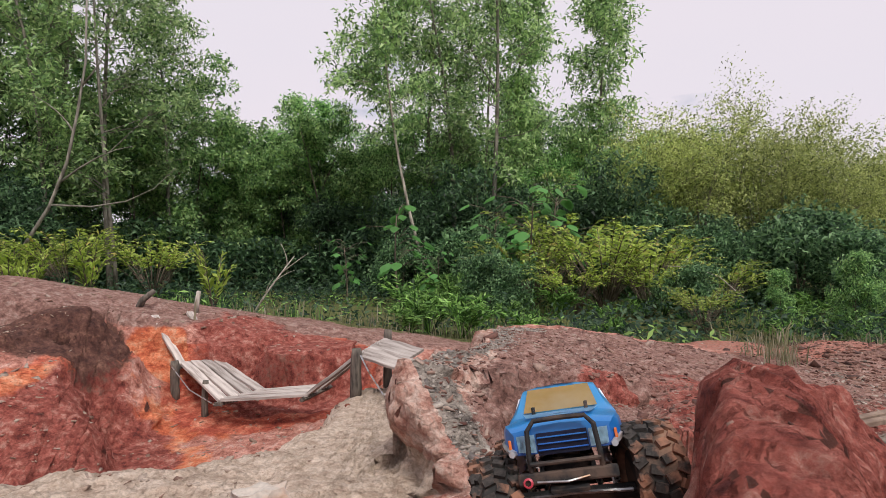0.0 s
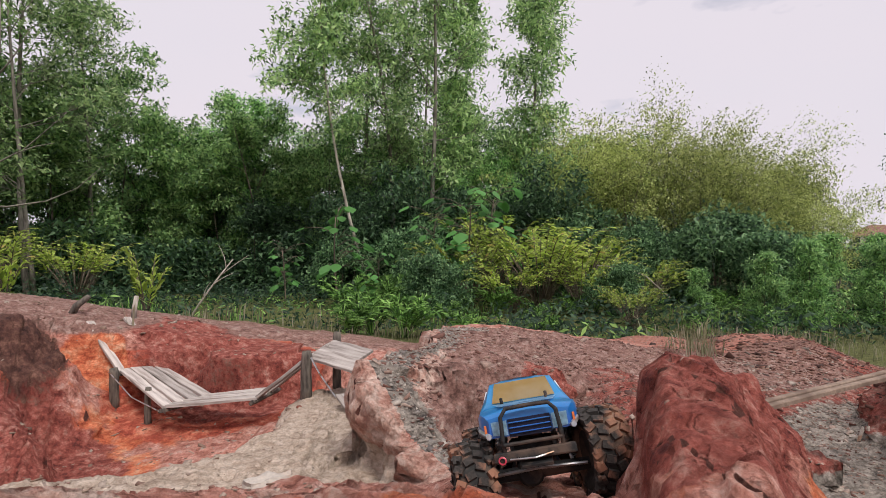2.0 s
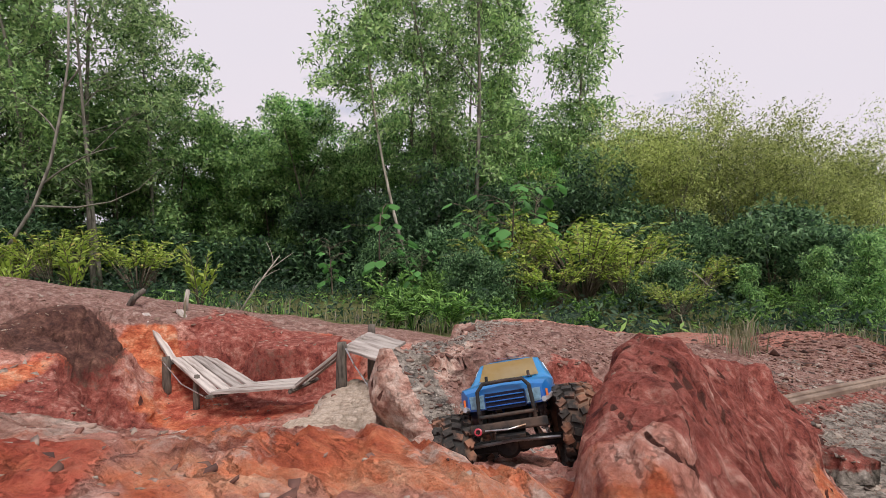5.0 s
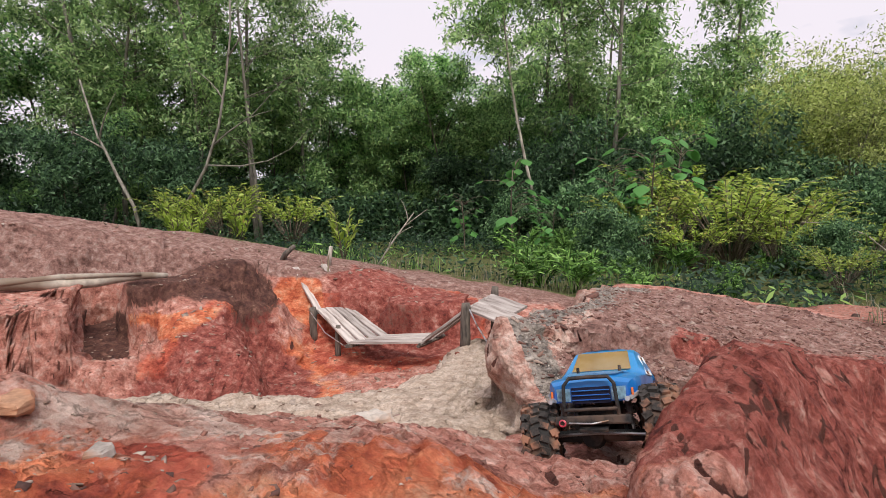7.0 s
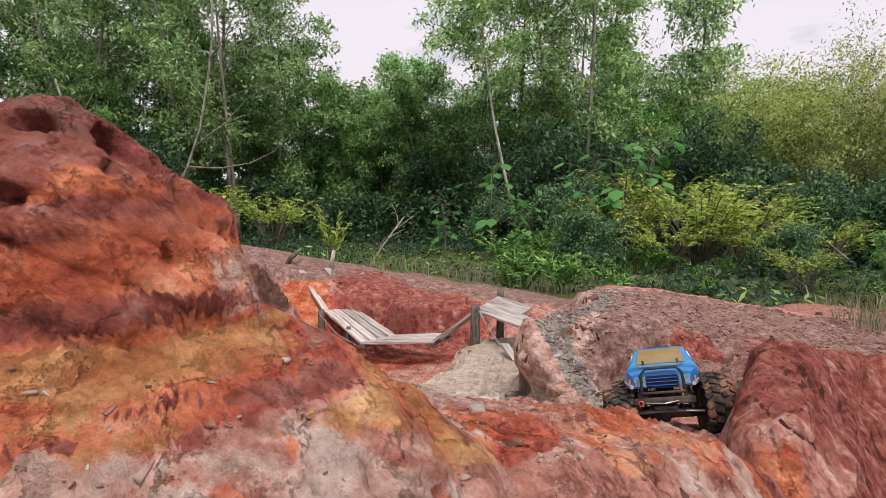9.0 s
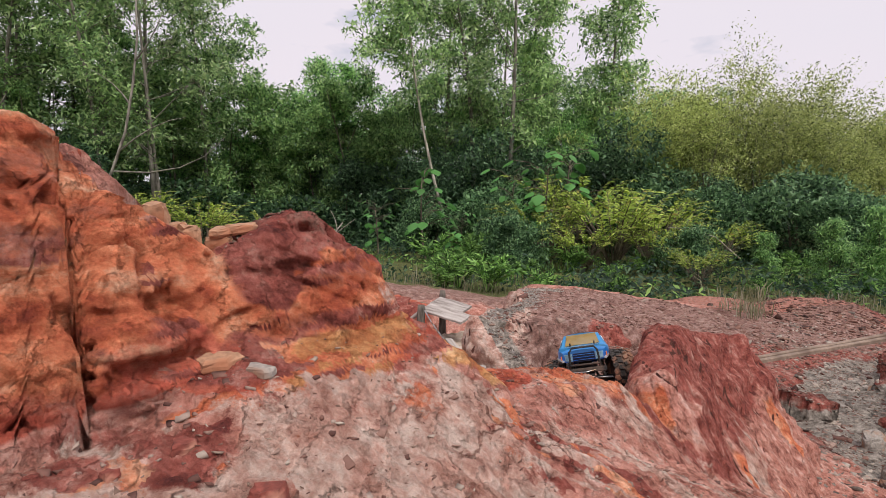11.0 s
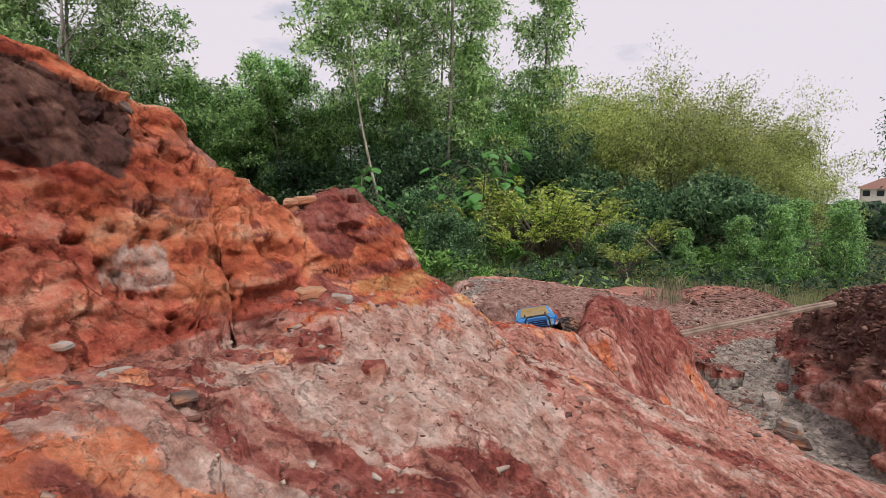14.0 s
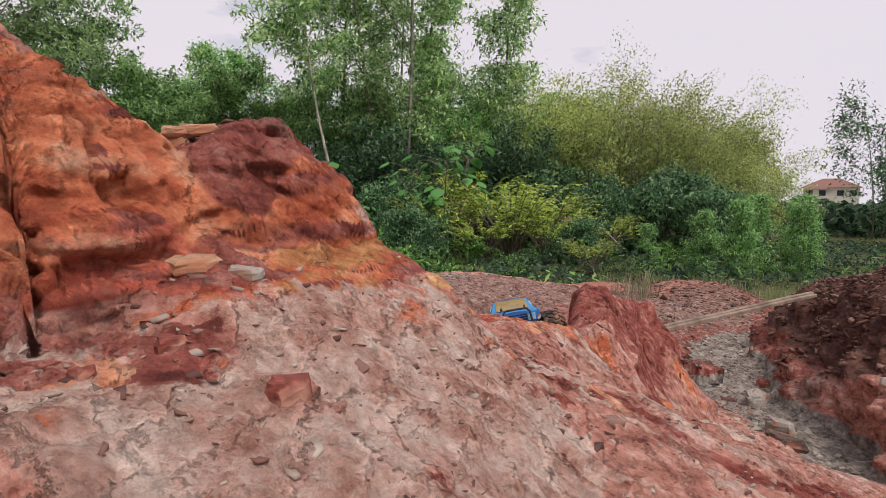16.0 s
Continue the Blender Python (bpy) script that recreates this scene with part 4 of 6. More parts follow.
set_out(round_a, [(-3.6, 17.0, 0, 0.9), (-2.2, 18.2, 90, 0.8), (-5.0, 17.4, 30, 0.95), (-0.5, 17.6, 200, 0.95), (1.6, 18.4, 20, 1.0), (3.6, 17.6, 250, 0.9), (5.4, 17.4, 110, 0.82), (7.2, 18.0, 160, 0.8), (-7.2, 16.2, 300, 0.85), (-9.4, 15.4, 10, 1.0), (-11.6, 15.0, 80, 1.2), (-14.2, 13.6, 190, 1.2), (-17.0, 11.4, 100, 1.2), (0.4, 15.9, 310, 0.6), (2.9, 14.6, 145, 0.62)], "bushy dark green tree in the wood's edge", "tree", "wood behind the gully")
round_b = make_tree("tree", 14, 4.9, 1.45, 0.22, 28, 19000, (0.12, 0.056), leafy, brown_bark, (0, 0), 3, 0.16, 0.05, 1.0, 0.36)
set_out(round_b, [(-3.1, 16.2, 0, 0.86), (-4.4, 16.0, 120, 0.88), (3.2, 16.4, 60, 0.8), (4.6, 16.4, 200, 0.78), (-5.9, 16.6, 300, 1.0), (-1.6, 16.8, 30, 0.75), (6.0, 16.4, 90, 0.75), (-8.0, 14.8, 150, 1.1), (-10.4, 13.2, 45, 0.75)], "leafy green tree in the wood's edge", "tree", "wood behind the gully")
shrub = make_tree("shrub", 5, 3.3, 1.05, 0.36, 45, 11000, (0.085, 0.032), olive, grey_bark, (0, 0), 9, 0.12, 0.024, 1.0, 0.36, 5)
set_out(shrub, [(5.6, 13.2, 0, 0.98), (7.0, 12.6, 80, 0.98), (8.5, 12.8, 160, 0.93), (7.8, 14.4, 40, 1.13), (9.8, 13.2, 220, 0.93), (6.2, 14.8, 30, 1.19), (10.4, 14.8, 120, 0.93), (4.7, 14.2, 90, 1.12), (9.0, 15.8, 200, 1.16), (8.8, 10.8, 50, 0.56), (7.6, 11.6, 110, 0.70)], "thin olive green shrub with many fine stems", "shrub", "olive shrubs")
wisp = make_tree("shrub", 15, 4.6, 0.75, 0.5, 12, 1300, (0.065, 0.03), olive, brown_bark, (0.3, 0), 3, 0.2, 0.02, 1.0, 0.3, 5)
set_out(wisp, [(6.4, 14.2, 0, 1.05), (9.4, 14.6, 100, 0.95), (11.4, 14.0, 200, 0.92)], "wispy bare-topped shrub with few leaves", "shrub", "wispy shrubs")
low = make_fan("shrub", 6, 46, 1.75, (0.17, 0.065), 26, yellowish, brown_bark, 0.95, 0.5)
set_out(low, [(1.5, 10.4, 0, 0.8), (2.6, 9.8, 100, 0.95), (3.5, 10.3, 210, 0.85), (3.1, 9.2, 60, 0.6), (2.0, 9.3, 20, 0.55), (4.4, 9.6, 200, 0.6), (3.3, 7.7, 220, 0.4), (-6.4, 10.0, 40, 0.8), (-5.3, 10.6, 140, 0.7), (-7.4, 10.4, 240, 0.75), (2.2, 12.2, 300, 1.1)], "yellow-green feathery shrub at the wood's edge", "shrub", "feathery shrubs")
middle = make_tree("shrub", 16, 2.6, 1.0, 0.05, 20, 9000, (0.12, 0.055), deep, brown_bark, (0, 0), 4, 0.17, 0.025, 1.0, 0.26)
set_out(middle, [(-0.9, 14.0, 0, 0.9), (-3.3, 15.2, 80, 0.9), (1.0, 13.6, 160, 1.0), (3.4, 13.2, 230, 1.0), (-8.6, 11.2, 45, 0.9), (5.8, 11.8, 120, 0.6), (-10.4, 10.6, 20, 0.9), (-12.6, 10.2, 200, 1.0), (12.6, 11.0, 10, 0.7), (14.2, 11.8, 150, 0.8), (11.4, 9.6, 240, 0.6), (13.4, 9.8, 70, 0.6)], "leafy mid-green shrub in the wood's edge", "shrub", "leafy shrubs")
lead = make_tree("tree", 17, 7.8, 1.1, 0.48, 22, 10000, (0.13, 0.056), acacia, pale_bark, (-0.9, 0), 1, 0.16, 0.045, 1.0, 0.32)
set_out(lead, [(-0.3, 13.0, 0, 1.0)], "tall leaning acacia with a bare pale trunk", "tree", "tall trees")
bush = make_tree("bush", 7, 1.5, 0.8, 0.0, 18, 8400, (0.1, 0.05), bushy, brown_bark, (0, 0), 5, 0.15, 0.02, 1.0, 0.22)
set_out(bush, [(6.2, 10.4, 0, 1.05), (7.2, 10.8, 120, 0.9), (5.2, 11.4, 60, 0.9), (0.6, 12.9, 0, 1.0), (-1.0, 13.0, 50, 0.8), (1.0, 11.6, 30, 0.9), (4.2, 12.6, 20, 1.2), (0.8, 9.6, 140, 0.6), (6.6, 9.4, 190, 0.8), (3.6, 8.8, 260, 0.5)], "dense dark green bush", "bush", "dark bushes")
pine = make_tree("shrub", 8, 1.9, 0.36, 0.02, 24, 5200, (0.1, 0.03), fresh, brown_bark, (0, 0), 1, 0.08, 0.02, 0.5, 0.12)
set_out(pine, [(4.8, 7.0, 0, 0.55), (5.35, 7.2, 120, 0.62), (5.9, 7.5, 60, 0.66), (6.5, 7.2, 200, 0.6), (4.3, 7.7, 260, 0.42), (7.0, 7.8, 30, 0.66)], "bright green upright young shrub", "shrub", "upright shrubs")
thin = make_tree("tree", 9, 4.3, 1.0, 0.3, 14, 3600, (0.13, 0.055), deep, brown_bark, (0.4, 0), 2, 0.2, 0.03, 1.0, 0.34, 5)
set_out(thin, [(14.8, 14.0, 0, 0.9), (16.4, 14.4, 90, 0.95)], "thin tree standing beyond the shrubs", "tree", "tall trees")


def make_big_leaf(name, seed, count, tall, size):
    """A sapling with large round drooping leaves on long stalks."""
    rng = np.random.default_rng(seed)
    root = empty(name)
    bm = bmesh.new()
    add_tube(bm, limb(rng, (0, 0, -0.1), (0.1, 0, tall * 0.9), 0.05, 6), list(np.linspace(0.025, 0.008, 6)), 6)
    leaves_bm = []
    for k in range(count):
        a_ = rng.uniform(0, 2 * np.pi)
        base = np.array([0.05, 0, tall * rng.uniform(0.35, 0.95)])
        out = size * rng.uniform(0.8, 2.2)
        end = base + (math.cos(a_) * out, math.sin(a_) * out, out * rng.uniform(0.0, 0.5))
        add_tube(bm, [base, (base + end) / 2 + (0, 0, 0.05), end], 0.006, 4, False)
        leaves_bm.append((end, a_, size * rng.uniform(0.7, 1.2), rng.uniform(-0.9, -0.2)))
    part("stem", bm, brown_bark, root, shade=True)
    for end, a_, s_, dip in leaves_bm:
        b2 = bmesh.new()
        rim = []
        for k in range(11):
            t = k / 10
            w = 0.46 * math.sin(math.pi * t ** 0.75) * (1 - 0.25 * t)
            rim.append((t, w))
        left = [b2.verts.new((t * s_, w * s_, -0.18 * s_ * w - 0.2 * s_ * t * t)) for t, w in rim]
        right = [b2.verts.new((t * s_, -w * s_, -0.18 * s_ * w - 0.2 * s_ * t * t)) for t, w in rim[1:-1]]
        mid = [left[0]] + [b2.verts.new((t * s_, 0, -0.2 * s_ * t * t)) for t, w in rim[1:-1]] + [left[-1]]
        right = [left[0]] + right + [left[-1]]
        for a1, b1 in ((left, mid), (mid, right)):
            for k in range(10):
                q = list(dict.fromkeys((a1[k], a1[k + 1], b1[k + 1], b1[k])))
                if len(q) > 2:
                    b2.faces.new(q)
        part("leaf", b2, broad, root, m=Matrix.Translation(end) @ pose(0, 0, 0, 0, 0, math.degrees(a_)) @ pose(0, 0, 0, 0, math.degrees(-dip), 0), shade=True)
    return root


big = make_big_leaf("sapling", 21, 22, 1.7, 0.26)
set_out(big, [(1.45, 10.9, 0, 1.25), (0.9, 11.3, 60, 1.15), (-0.9, 11.4, 140, 1.15), (-1.9, 11.2, 230, 0.75), (2.1, 11.4, 80, 1.35), (-0.2, 10.4, 10, 0.6)], "sapling with large round drooping green leaves", "sapling", "large-leaved saplings")
fern = make_fan("fern", 31, 15, 0.75, (0.2, 0.05), 30, fern_green, fern_green, 0.8)
set_out(fern, [(-0.4, 7.1, 20, 0.65), (0.2, 7.2, 80, 0.85), (0.95, 6.8, 220, 0.55), (-0.2, 7.7, 300, 0.9), (1.8, 6.7, 100, 0.5), (3.9, 7.0, 170, 0.5), (5.0, 7.4, 240, 0.6), (0.9, 8.6, 15, 0.55), (2.2, 8.2, 215, 0.55), (1.7, 9.2, 75, 0.8), (2.9, 8.9, 175, 0.6)], "bright green fern at the wood's edge", "fern", "ferns")
fern_b = make_fan("fern", 37, 13, 0.7, (0.18, 0.05), 28, fern_green, fern_green, 0.85)
set_out(fern_b, [(6.4, 8.6, 35, 0.7), (4.9, 8.3, 135, 0.6), (8.2, 9.4, 235, 0.8), (-0.7, 10.6, 0, 1.0), (0.1, 10.2, 70, 1.05), (0.7, 10.6, 130, 0.9), (1.3, 9.9, 20, 0.7), (3.4, 9.4, 300, 0.7), (4.4, 9.6, 45, 0.7), (-0.2, 9.6, 90, 0.7), (7.1, 8.0, 10, 0.65), (5.6, 9.2, 160, 0.7)], "bright green fern at the wood's edge", "fern", "ferns")
sapling = make_fan("sapling", 33, 9, 1.0, (0.16, 0.05), 22, yellowish, brown_bark, 0.38)
set_out(sapling, [(-2.95, 7.6, 0, 0.95), (-6.9, 9.3, 40, 1.25), (-5.7, 9.4, 110, 1.1), (-6.2, 8.8, 210, 0.9)], "yellow-green leafy sapling on the bank's edge", "sapling", "leafy saplings")


def dead_branch(name, line, forks, radius, label, seed, material):
    rng = np.random.default_rng(seed)
    bm = bmesh.new()
    pts = [Vector(p) for p in line]
    steps = len(pts)
    add_tube(bm, pts, list(np.linspace(radius, radius * 0.45, steps)), 7)
    for t, end in forks:
        k = t * (steps - 1)
        at = pts[int(k)].lerp(pts[min(int(k) + 1, steps - 1)], k - int(k))
        add_tube(bm, limb(rng, at, end, 0.1, 5), list(np.linspace(radius * 0.55, radius * 0.12, 5)), 5)
    me = bpy.data.meshes.new(name)
    bm.to_mesh(me)
    bm.free()
    me.materials.append(material)
    for f in me.polygons:
        f.use_smooth = True
    return tagged(new(name, me), label, "branch")


dead_branch("dead_branch", [(-2.25, 7.05, 0.0), (-2.1, 7.08, 0.25), (-1.92, 7.1, 0.5), (-1.78, 7.1, 0.68)], [(0.5, (-1.75, 7.0, 0.52)), (0.65, (-1.62, 7.15, 0.72)), (0.3, (-2.0, 7.0, 0.42)), (0.8, (-1.95, 7.1, 0.85))], 0.014, "bare dead grey branch sticking up from the bank", 5, dead_wood)
dead_branch("leaning_trunk", [(-7.6, 9.9, 0.1), (-7.2, 9.9, 0.72), (-6.7, 9.9, 1.5), (-6.4, 9.9, 2.25), (-6.22, 9.9, 3.1), (-6.15, 10.0, 4.0), (-6.2, 10.1, 5.2)], [(0.34, (-4.45, 9.7, 2.12)), (0.42, (-5.2, 9.8, 2.5)), (0.6, (-7.0, 9.9, 3.4)), (0.75, (-5.6, 9.9, 4.4))], 0.036, "pale leaning trunk with a long bare side branch", 6, grey_bark)
dead_branch("leaning_trunk", [(-7.95, 9.6, 0.2), (-8.1, 9.6, 0.75), (-8.45, 9.6, 1.35), (-8.7, 9.6, 1.85), (-8.85, 9.6, 2.1), (-9.2, 9.6, 3.2)], [(0.6, (-9.6, 9.5, 2.3)), (0.75, (-8.3, 9.5, 2.9))], 0.04, "pale crooked trunk leaning among the shrubs", 7, grey_bark)
dead_branch("arching_twig", [(4.5, 9.0, 0.0), (4.1, 9.0, 0.35), (3.7, 9.0, 0.5), (3.3, 9.0, 0.52)], [(0.5, (3.6, 9.0, 0.62))], 0.012, "thin pale arching twig over the grass", 8, dead_wood)


def grass(name, seed, spots, blades, tall, foliage, label):
    """Tufts of narrow bent blades."""
    rng = np.random.default_rng(seed)
    n = blades * len(spots)
    c = np.repeat(np.array([(x, y, ground_z(x, y) - 0.02) for x, y, r in spots]), blades, 0)
    r_ = np.repeat(np.array([r for x, y, r in spots]), blades)
    a_ = rng.uniform(0, 2 * np.pi, n)
    d_ = np.sqrt(rng.uniform(0, 1, n)) * r_
    p = c + np.stack([np.cos(a_) * d_, np.sin(a_) * d_, 0 * d_], -1)
    yaw = rng.uniform(0, 2 * np.pi, n)
    h = tall * rng.uniform(0.5, 1.1, n)[:, None]
    out = np.stack([np.cos(yaw), np.sin(yaw), 0 * yaw], -1) * h * rng.uniform(0.15, 0.7, n)[:, None]
    side = np.stack([-np.sin(yaw), np.cos(yaw), 0 * yaw], -1) * 0.007 * tall / 0.4
    up = np.array([0, 0, 1.0])
    mid, tip = p + out * 0.35 + up * h * 0.65, p + out + up * h * 0.85
    v = np.stack([p - side, p + side, mid + side * 0.8, mid - side * 0.8, tip], 1).reshape(-1, 3)
    k = np.arange(n)[:, None] * 5
    f = np.concatenate([k + [0, 1, 2], k + [0, 2, 3], k + [3, 2, 4]])
    return tagged(new(name, quads(name, v, f, foliage, False)), label, "grass", kind="stuff")


edge_rng = np.random.default_rng(77)
grass("grass", 41, [(x, 8.2 + 0.9 * math.sin(x) + edge_rng.uniform(-1.2, 2.2), 0.45) for x in np.arange(-4.5, 8.0, 0.3) if edge_rng.uniform() < 0.35], 40, 0.28, fern_green, "green grass along the wood's edge")
grass("dry_grass", 42, [(2.4, 4.6, 0.2), (2.6, 4.75, 0.16), (3.1, 5.5, 0.3), (3.6, 5.8, 0.4), (4.2, 6.2, 0.4), (2.9, 6.0, 0.3), (-0.9, 6.3, 0.5), (-0.2, 6.6, 0.5), (0.5, 6.8, 0.5), (-1.7, 6.0, 0.4), (4.9, 6.6, 0.5), (5.6, 7.4, 0.5), (4.4, 6.0, 0.4), (5.0, 5.8, 0.4), (5.6, 6.4, 0.5), (6.2, 6.8, 0.5), (3.9, 5.4, 0.3)], 60, 0.22, straw, "dry straw-coloured grass tufts")
grass("reed", 43, [(3.1, 5.6, 0.03), (2.75, 6.1, 0.05), (3.5, 6.4, 0.06), (-1.95, 4.8, 0.03)], 4, 0.42, straw, "tall yellow-green reeds and weeds")


def undergrowth(name, seed, count, foliage, leaf, top, label):
    """Low leaves that cover the ground before the wood."""
    rng = np.random.default_rng(seed)
    x = rng.uniform(-9, 12, count)
    y = 7.0 + rng.uniform(0, 1, count) ** 0.8 * 6.5 + 0.02 * x * x * (x > 0) * 0
    y = np.where((x > 1.2) & (rng.uniform(0, 1, count) < 0.5), 5.6 + rng.uniform(0, 1, count) * 2.5, y)
    keep = (y > 6.9 - 1.2 * (x > 1.2) + 0.5 * (x > 4) + 0.6 * vnoise(x * 0.8, 0, 0, seed)) & (vnoise(x * 0.9, y * 0.9, 0, seed + 1) > -0.35) & ((x > -4.2) | (y > 9.0))
    x, y = x[keep], y[keep]
    lift = top * np.clip(0.45 + 0.55 * vnoise(x * 1.3, y * 1.3, 0, seed + 2), 0.08, 1) * rng.uniform(0, 1, len(x))
    z = height(x, y) + lift
    v, f = leaf_cloud(rng, np.zeros((1, 3)), 0, len(x), leaf[0], leaf[1], 0.1)
    v = v + np.repeat(np.stack([x, y, z], -1), 4, 0)
    return tagged(new(name, quads(name, v, f, foliage, False)), label, "undergrowth", kind="stuff")


undergrowth("undergrowth", 61, 4500, fern_green, (0.13, 0.035), 0.3, "bright green undergrowth before the wood")
# a darker leaf: the shade at the wood's foot is put into its colour
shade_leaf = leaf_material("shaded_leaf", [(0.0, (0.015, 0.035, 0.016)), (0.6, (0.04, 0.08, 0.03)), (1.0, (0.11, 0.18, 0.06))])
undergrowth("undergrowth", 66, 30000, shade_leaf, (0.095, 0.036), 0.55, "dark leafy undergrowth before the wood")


def far_wood():
    """The rest of the wood, far behind: layers of leaves right round."""
    rng = np.random.default_rng(91)
    n = 44000
    az = rng.uniform(-1.25, 1.25, n)
    r_ = rng.uniform(21, 33, n)
    top = 2.9 + 0.8 * vnoise(az * 7, 0, 0, 5) + 0.6 * vnoise(az * 19, 0, 0, 6)
    top = np.where(az > 0.66, top * 0.3, top)
    h = rng.uniform(0, 1, n) ** 0.8 * top - 0.2
    p = np.stack([np.sin(az) * r_, np.cos(az) * r_, h], -1)
    v, f = leaf_cloud(rng, np.zeros((1, 3)), 0, n, 0.34, 0.17)
    v = v + np.repeat(p, 4, 0)
    return tagged(new("far_wood", quads("far_wood", v, f, deep, False)), "dark green wood far behind", "wood", kind="stuff")


far_wood()


def thicket():
    """Dark leaves low down in the shade under the trees."""
    rng = np.random.default_rng(95)
    n = 46000
    x = rng.uniform(-16, 8.5, n)
    y = 14.2 + 0.6 * vnoise(x * 0.7, 0, 0, 3) - 0.03 * x * x * (x < -4) * 0.3 + rng.uniform(0, 1, n) ** 1.5 * 4.5
    h = rng.uniform(0, 1, n) * (1.5 + 0.5 * vnoise(x * 0.9, y * 0.9, 0, 8)) - 0.1
    v, f = leaf_cloud(rng, np.zeros((1, 3)), 0, n, 0.16, 0.08, 0.4, True)
    v = v + np.repeat(np.stack([x, y, height(x, y) + h], -1), 3, 0)
    return tagged(new("thicket", quads("thicket", v, f, deep, False)), "dark leafy thicket in the shade under the trees", "thicket", kind="stuff")


thicket()

# ---- the model truck ----
MUD = (0.26, 0.15, 0.1)
rubber = simple("muddy_rubber", (0.022, 0.021, 0.02), 0.85, 0, 0.4, 60, 0.4, MUD, 0, 0.3)
lug_mat = simple("muddy_lug", (0.035, 0.03, 0.027), 0.9, 0, 0.5, 110, 0.4, (0.27, 0.13, 0.08), 0, 0.38)
black_plastic = simple("black_plastic", (0.012, 0.012, 0.013), 0.8, 0, 0.4, 80, 0.15, (0.09, 0.06, 0.045), 0, 0.2)
steel = simple("dull_steel", (0.42, 0.42, 0.43), 0.35, 0.9, 0.15, 90, 0.1, (0.2, 0.13, 0.09), 0, 0.15)
blue_rim = simple("blue_rim", (0.01, 0.06, 0.42), 0.35, 0.2, 0.15, 60, 0.05, MUD, 0.3, 0.2)
amber = simple("tan_tinted_window", (0.5, 0.33, 0.1), 0.22, 0.0, 0.06, 20, 0.0, (0.52, 0.42, 0.25), 0.6, 0.35)
gold = simple("golden_side_window", (0.52, 0.3, 0.03), 0.2, 0.1, 0.1, 20, 0.0, None, 0.6)
white_trim = simple("white_trim", (0.75, 0.76, 0.78), 0.35, 0, 0.06, 40, 0.02, None, 0.4)
silver = simple("silver_paint", (0.38, 0.4, 0.43), 0.35, 0.35, 0.1, 60, 0.02, MUD, 0.3, 0.15)
lamp_glass = simple("headlight_lens", (0.3, 0.5, 0.62), 0.12, 0.1, 0.3, 60, 0.1, None, 0.8)
lamp_orange = simple("orange_indicator", (0.6, 0.14, 0.03), 0.25, 0, 0.1, 60, 0.0, None, 0.5)
decal_dark = simple("dark_blue_decal", (0.01, 0.014, 0.05), 0.4, 0, 0.2, 60, 0.0)
decal_red = simple("red_decal", (0.5, 0.05, 0.08), 0.4, 0, 0.2, 60, 0.0)
decal_pink = simple("pale_pink_decal", (0.75, 0.6, 0.64), 0.4, 0, 0.1, 60, 0.0)
decal_sky = simple("light_blue_decal", (0.25, 0.52, 0.75), 0.35, 0, 0.1, 60, 0.0)


def body_paint():
    mat, n, l, b = nodes_of("two_tone_blue_paint")
    co = n.new("ShaderNodeTexCoord")
    sep = n.new("ShaderNodeSeparateXYZ")
    l.new(co.outputs["Object"], sep.inputs[0])
    no = n.new("ShaderNodeTexNoise")
    no.inputs["Scale"].default_value = 18
    no.inputs["Detail"].default_value = 4
    l.new(co.outputs["Object"], no.inputs["Vector"])
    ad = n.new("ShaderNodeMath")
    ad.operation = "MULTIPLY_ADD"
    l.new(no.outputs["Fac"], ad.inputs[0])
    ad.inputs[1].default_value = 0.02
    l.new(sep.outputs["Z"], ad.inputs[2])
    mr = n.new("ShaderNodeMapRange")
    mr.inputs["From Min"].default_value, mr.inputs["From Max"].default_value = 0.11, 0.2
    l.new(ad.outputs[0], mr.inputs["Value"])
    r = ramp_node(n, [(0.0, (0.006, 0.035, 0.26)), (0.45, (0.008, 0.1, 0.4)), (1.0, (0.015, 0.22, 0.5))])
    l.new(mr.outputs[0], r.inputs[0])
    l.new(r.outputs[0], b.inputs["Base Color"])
    dust = n.new("ShaderNodeTexNoise")
    dust.inputs["Scale"].default_value = 120
    l.new(co.outputs["Object"], dust.inputs["Vector"])
    rr = n.new("ShaderNodeMapRange")
    rr.inputs["To Min"].default_value, rr.inputs["To Max"].default_value = 0.22, 0.45
    l.new(dust.outputs["Fac"], rr.inputs["Value"])
    l.new(rr.outputs[0], b.inputs["Roughness"])
    b.inputs["Coat Weight"].default_value = 0.2
    b.inputs["Coat Roughness"].default_value = 0.15
    return mat


paint = body_paint()
AXLE, TRACK_HALF, TYRE_R, TYRE_W = 0.155, 0.107, 0.073, 0.06


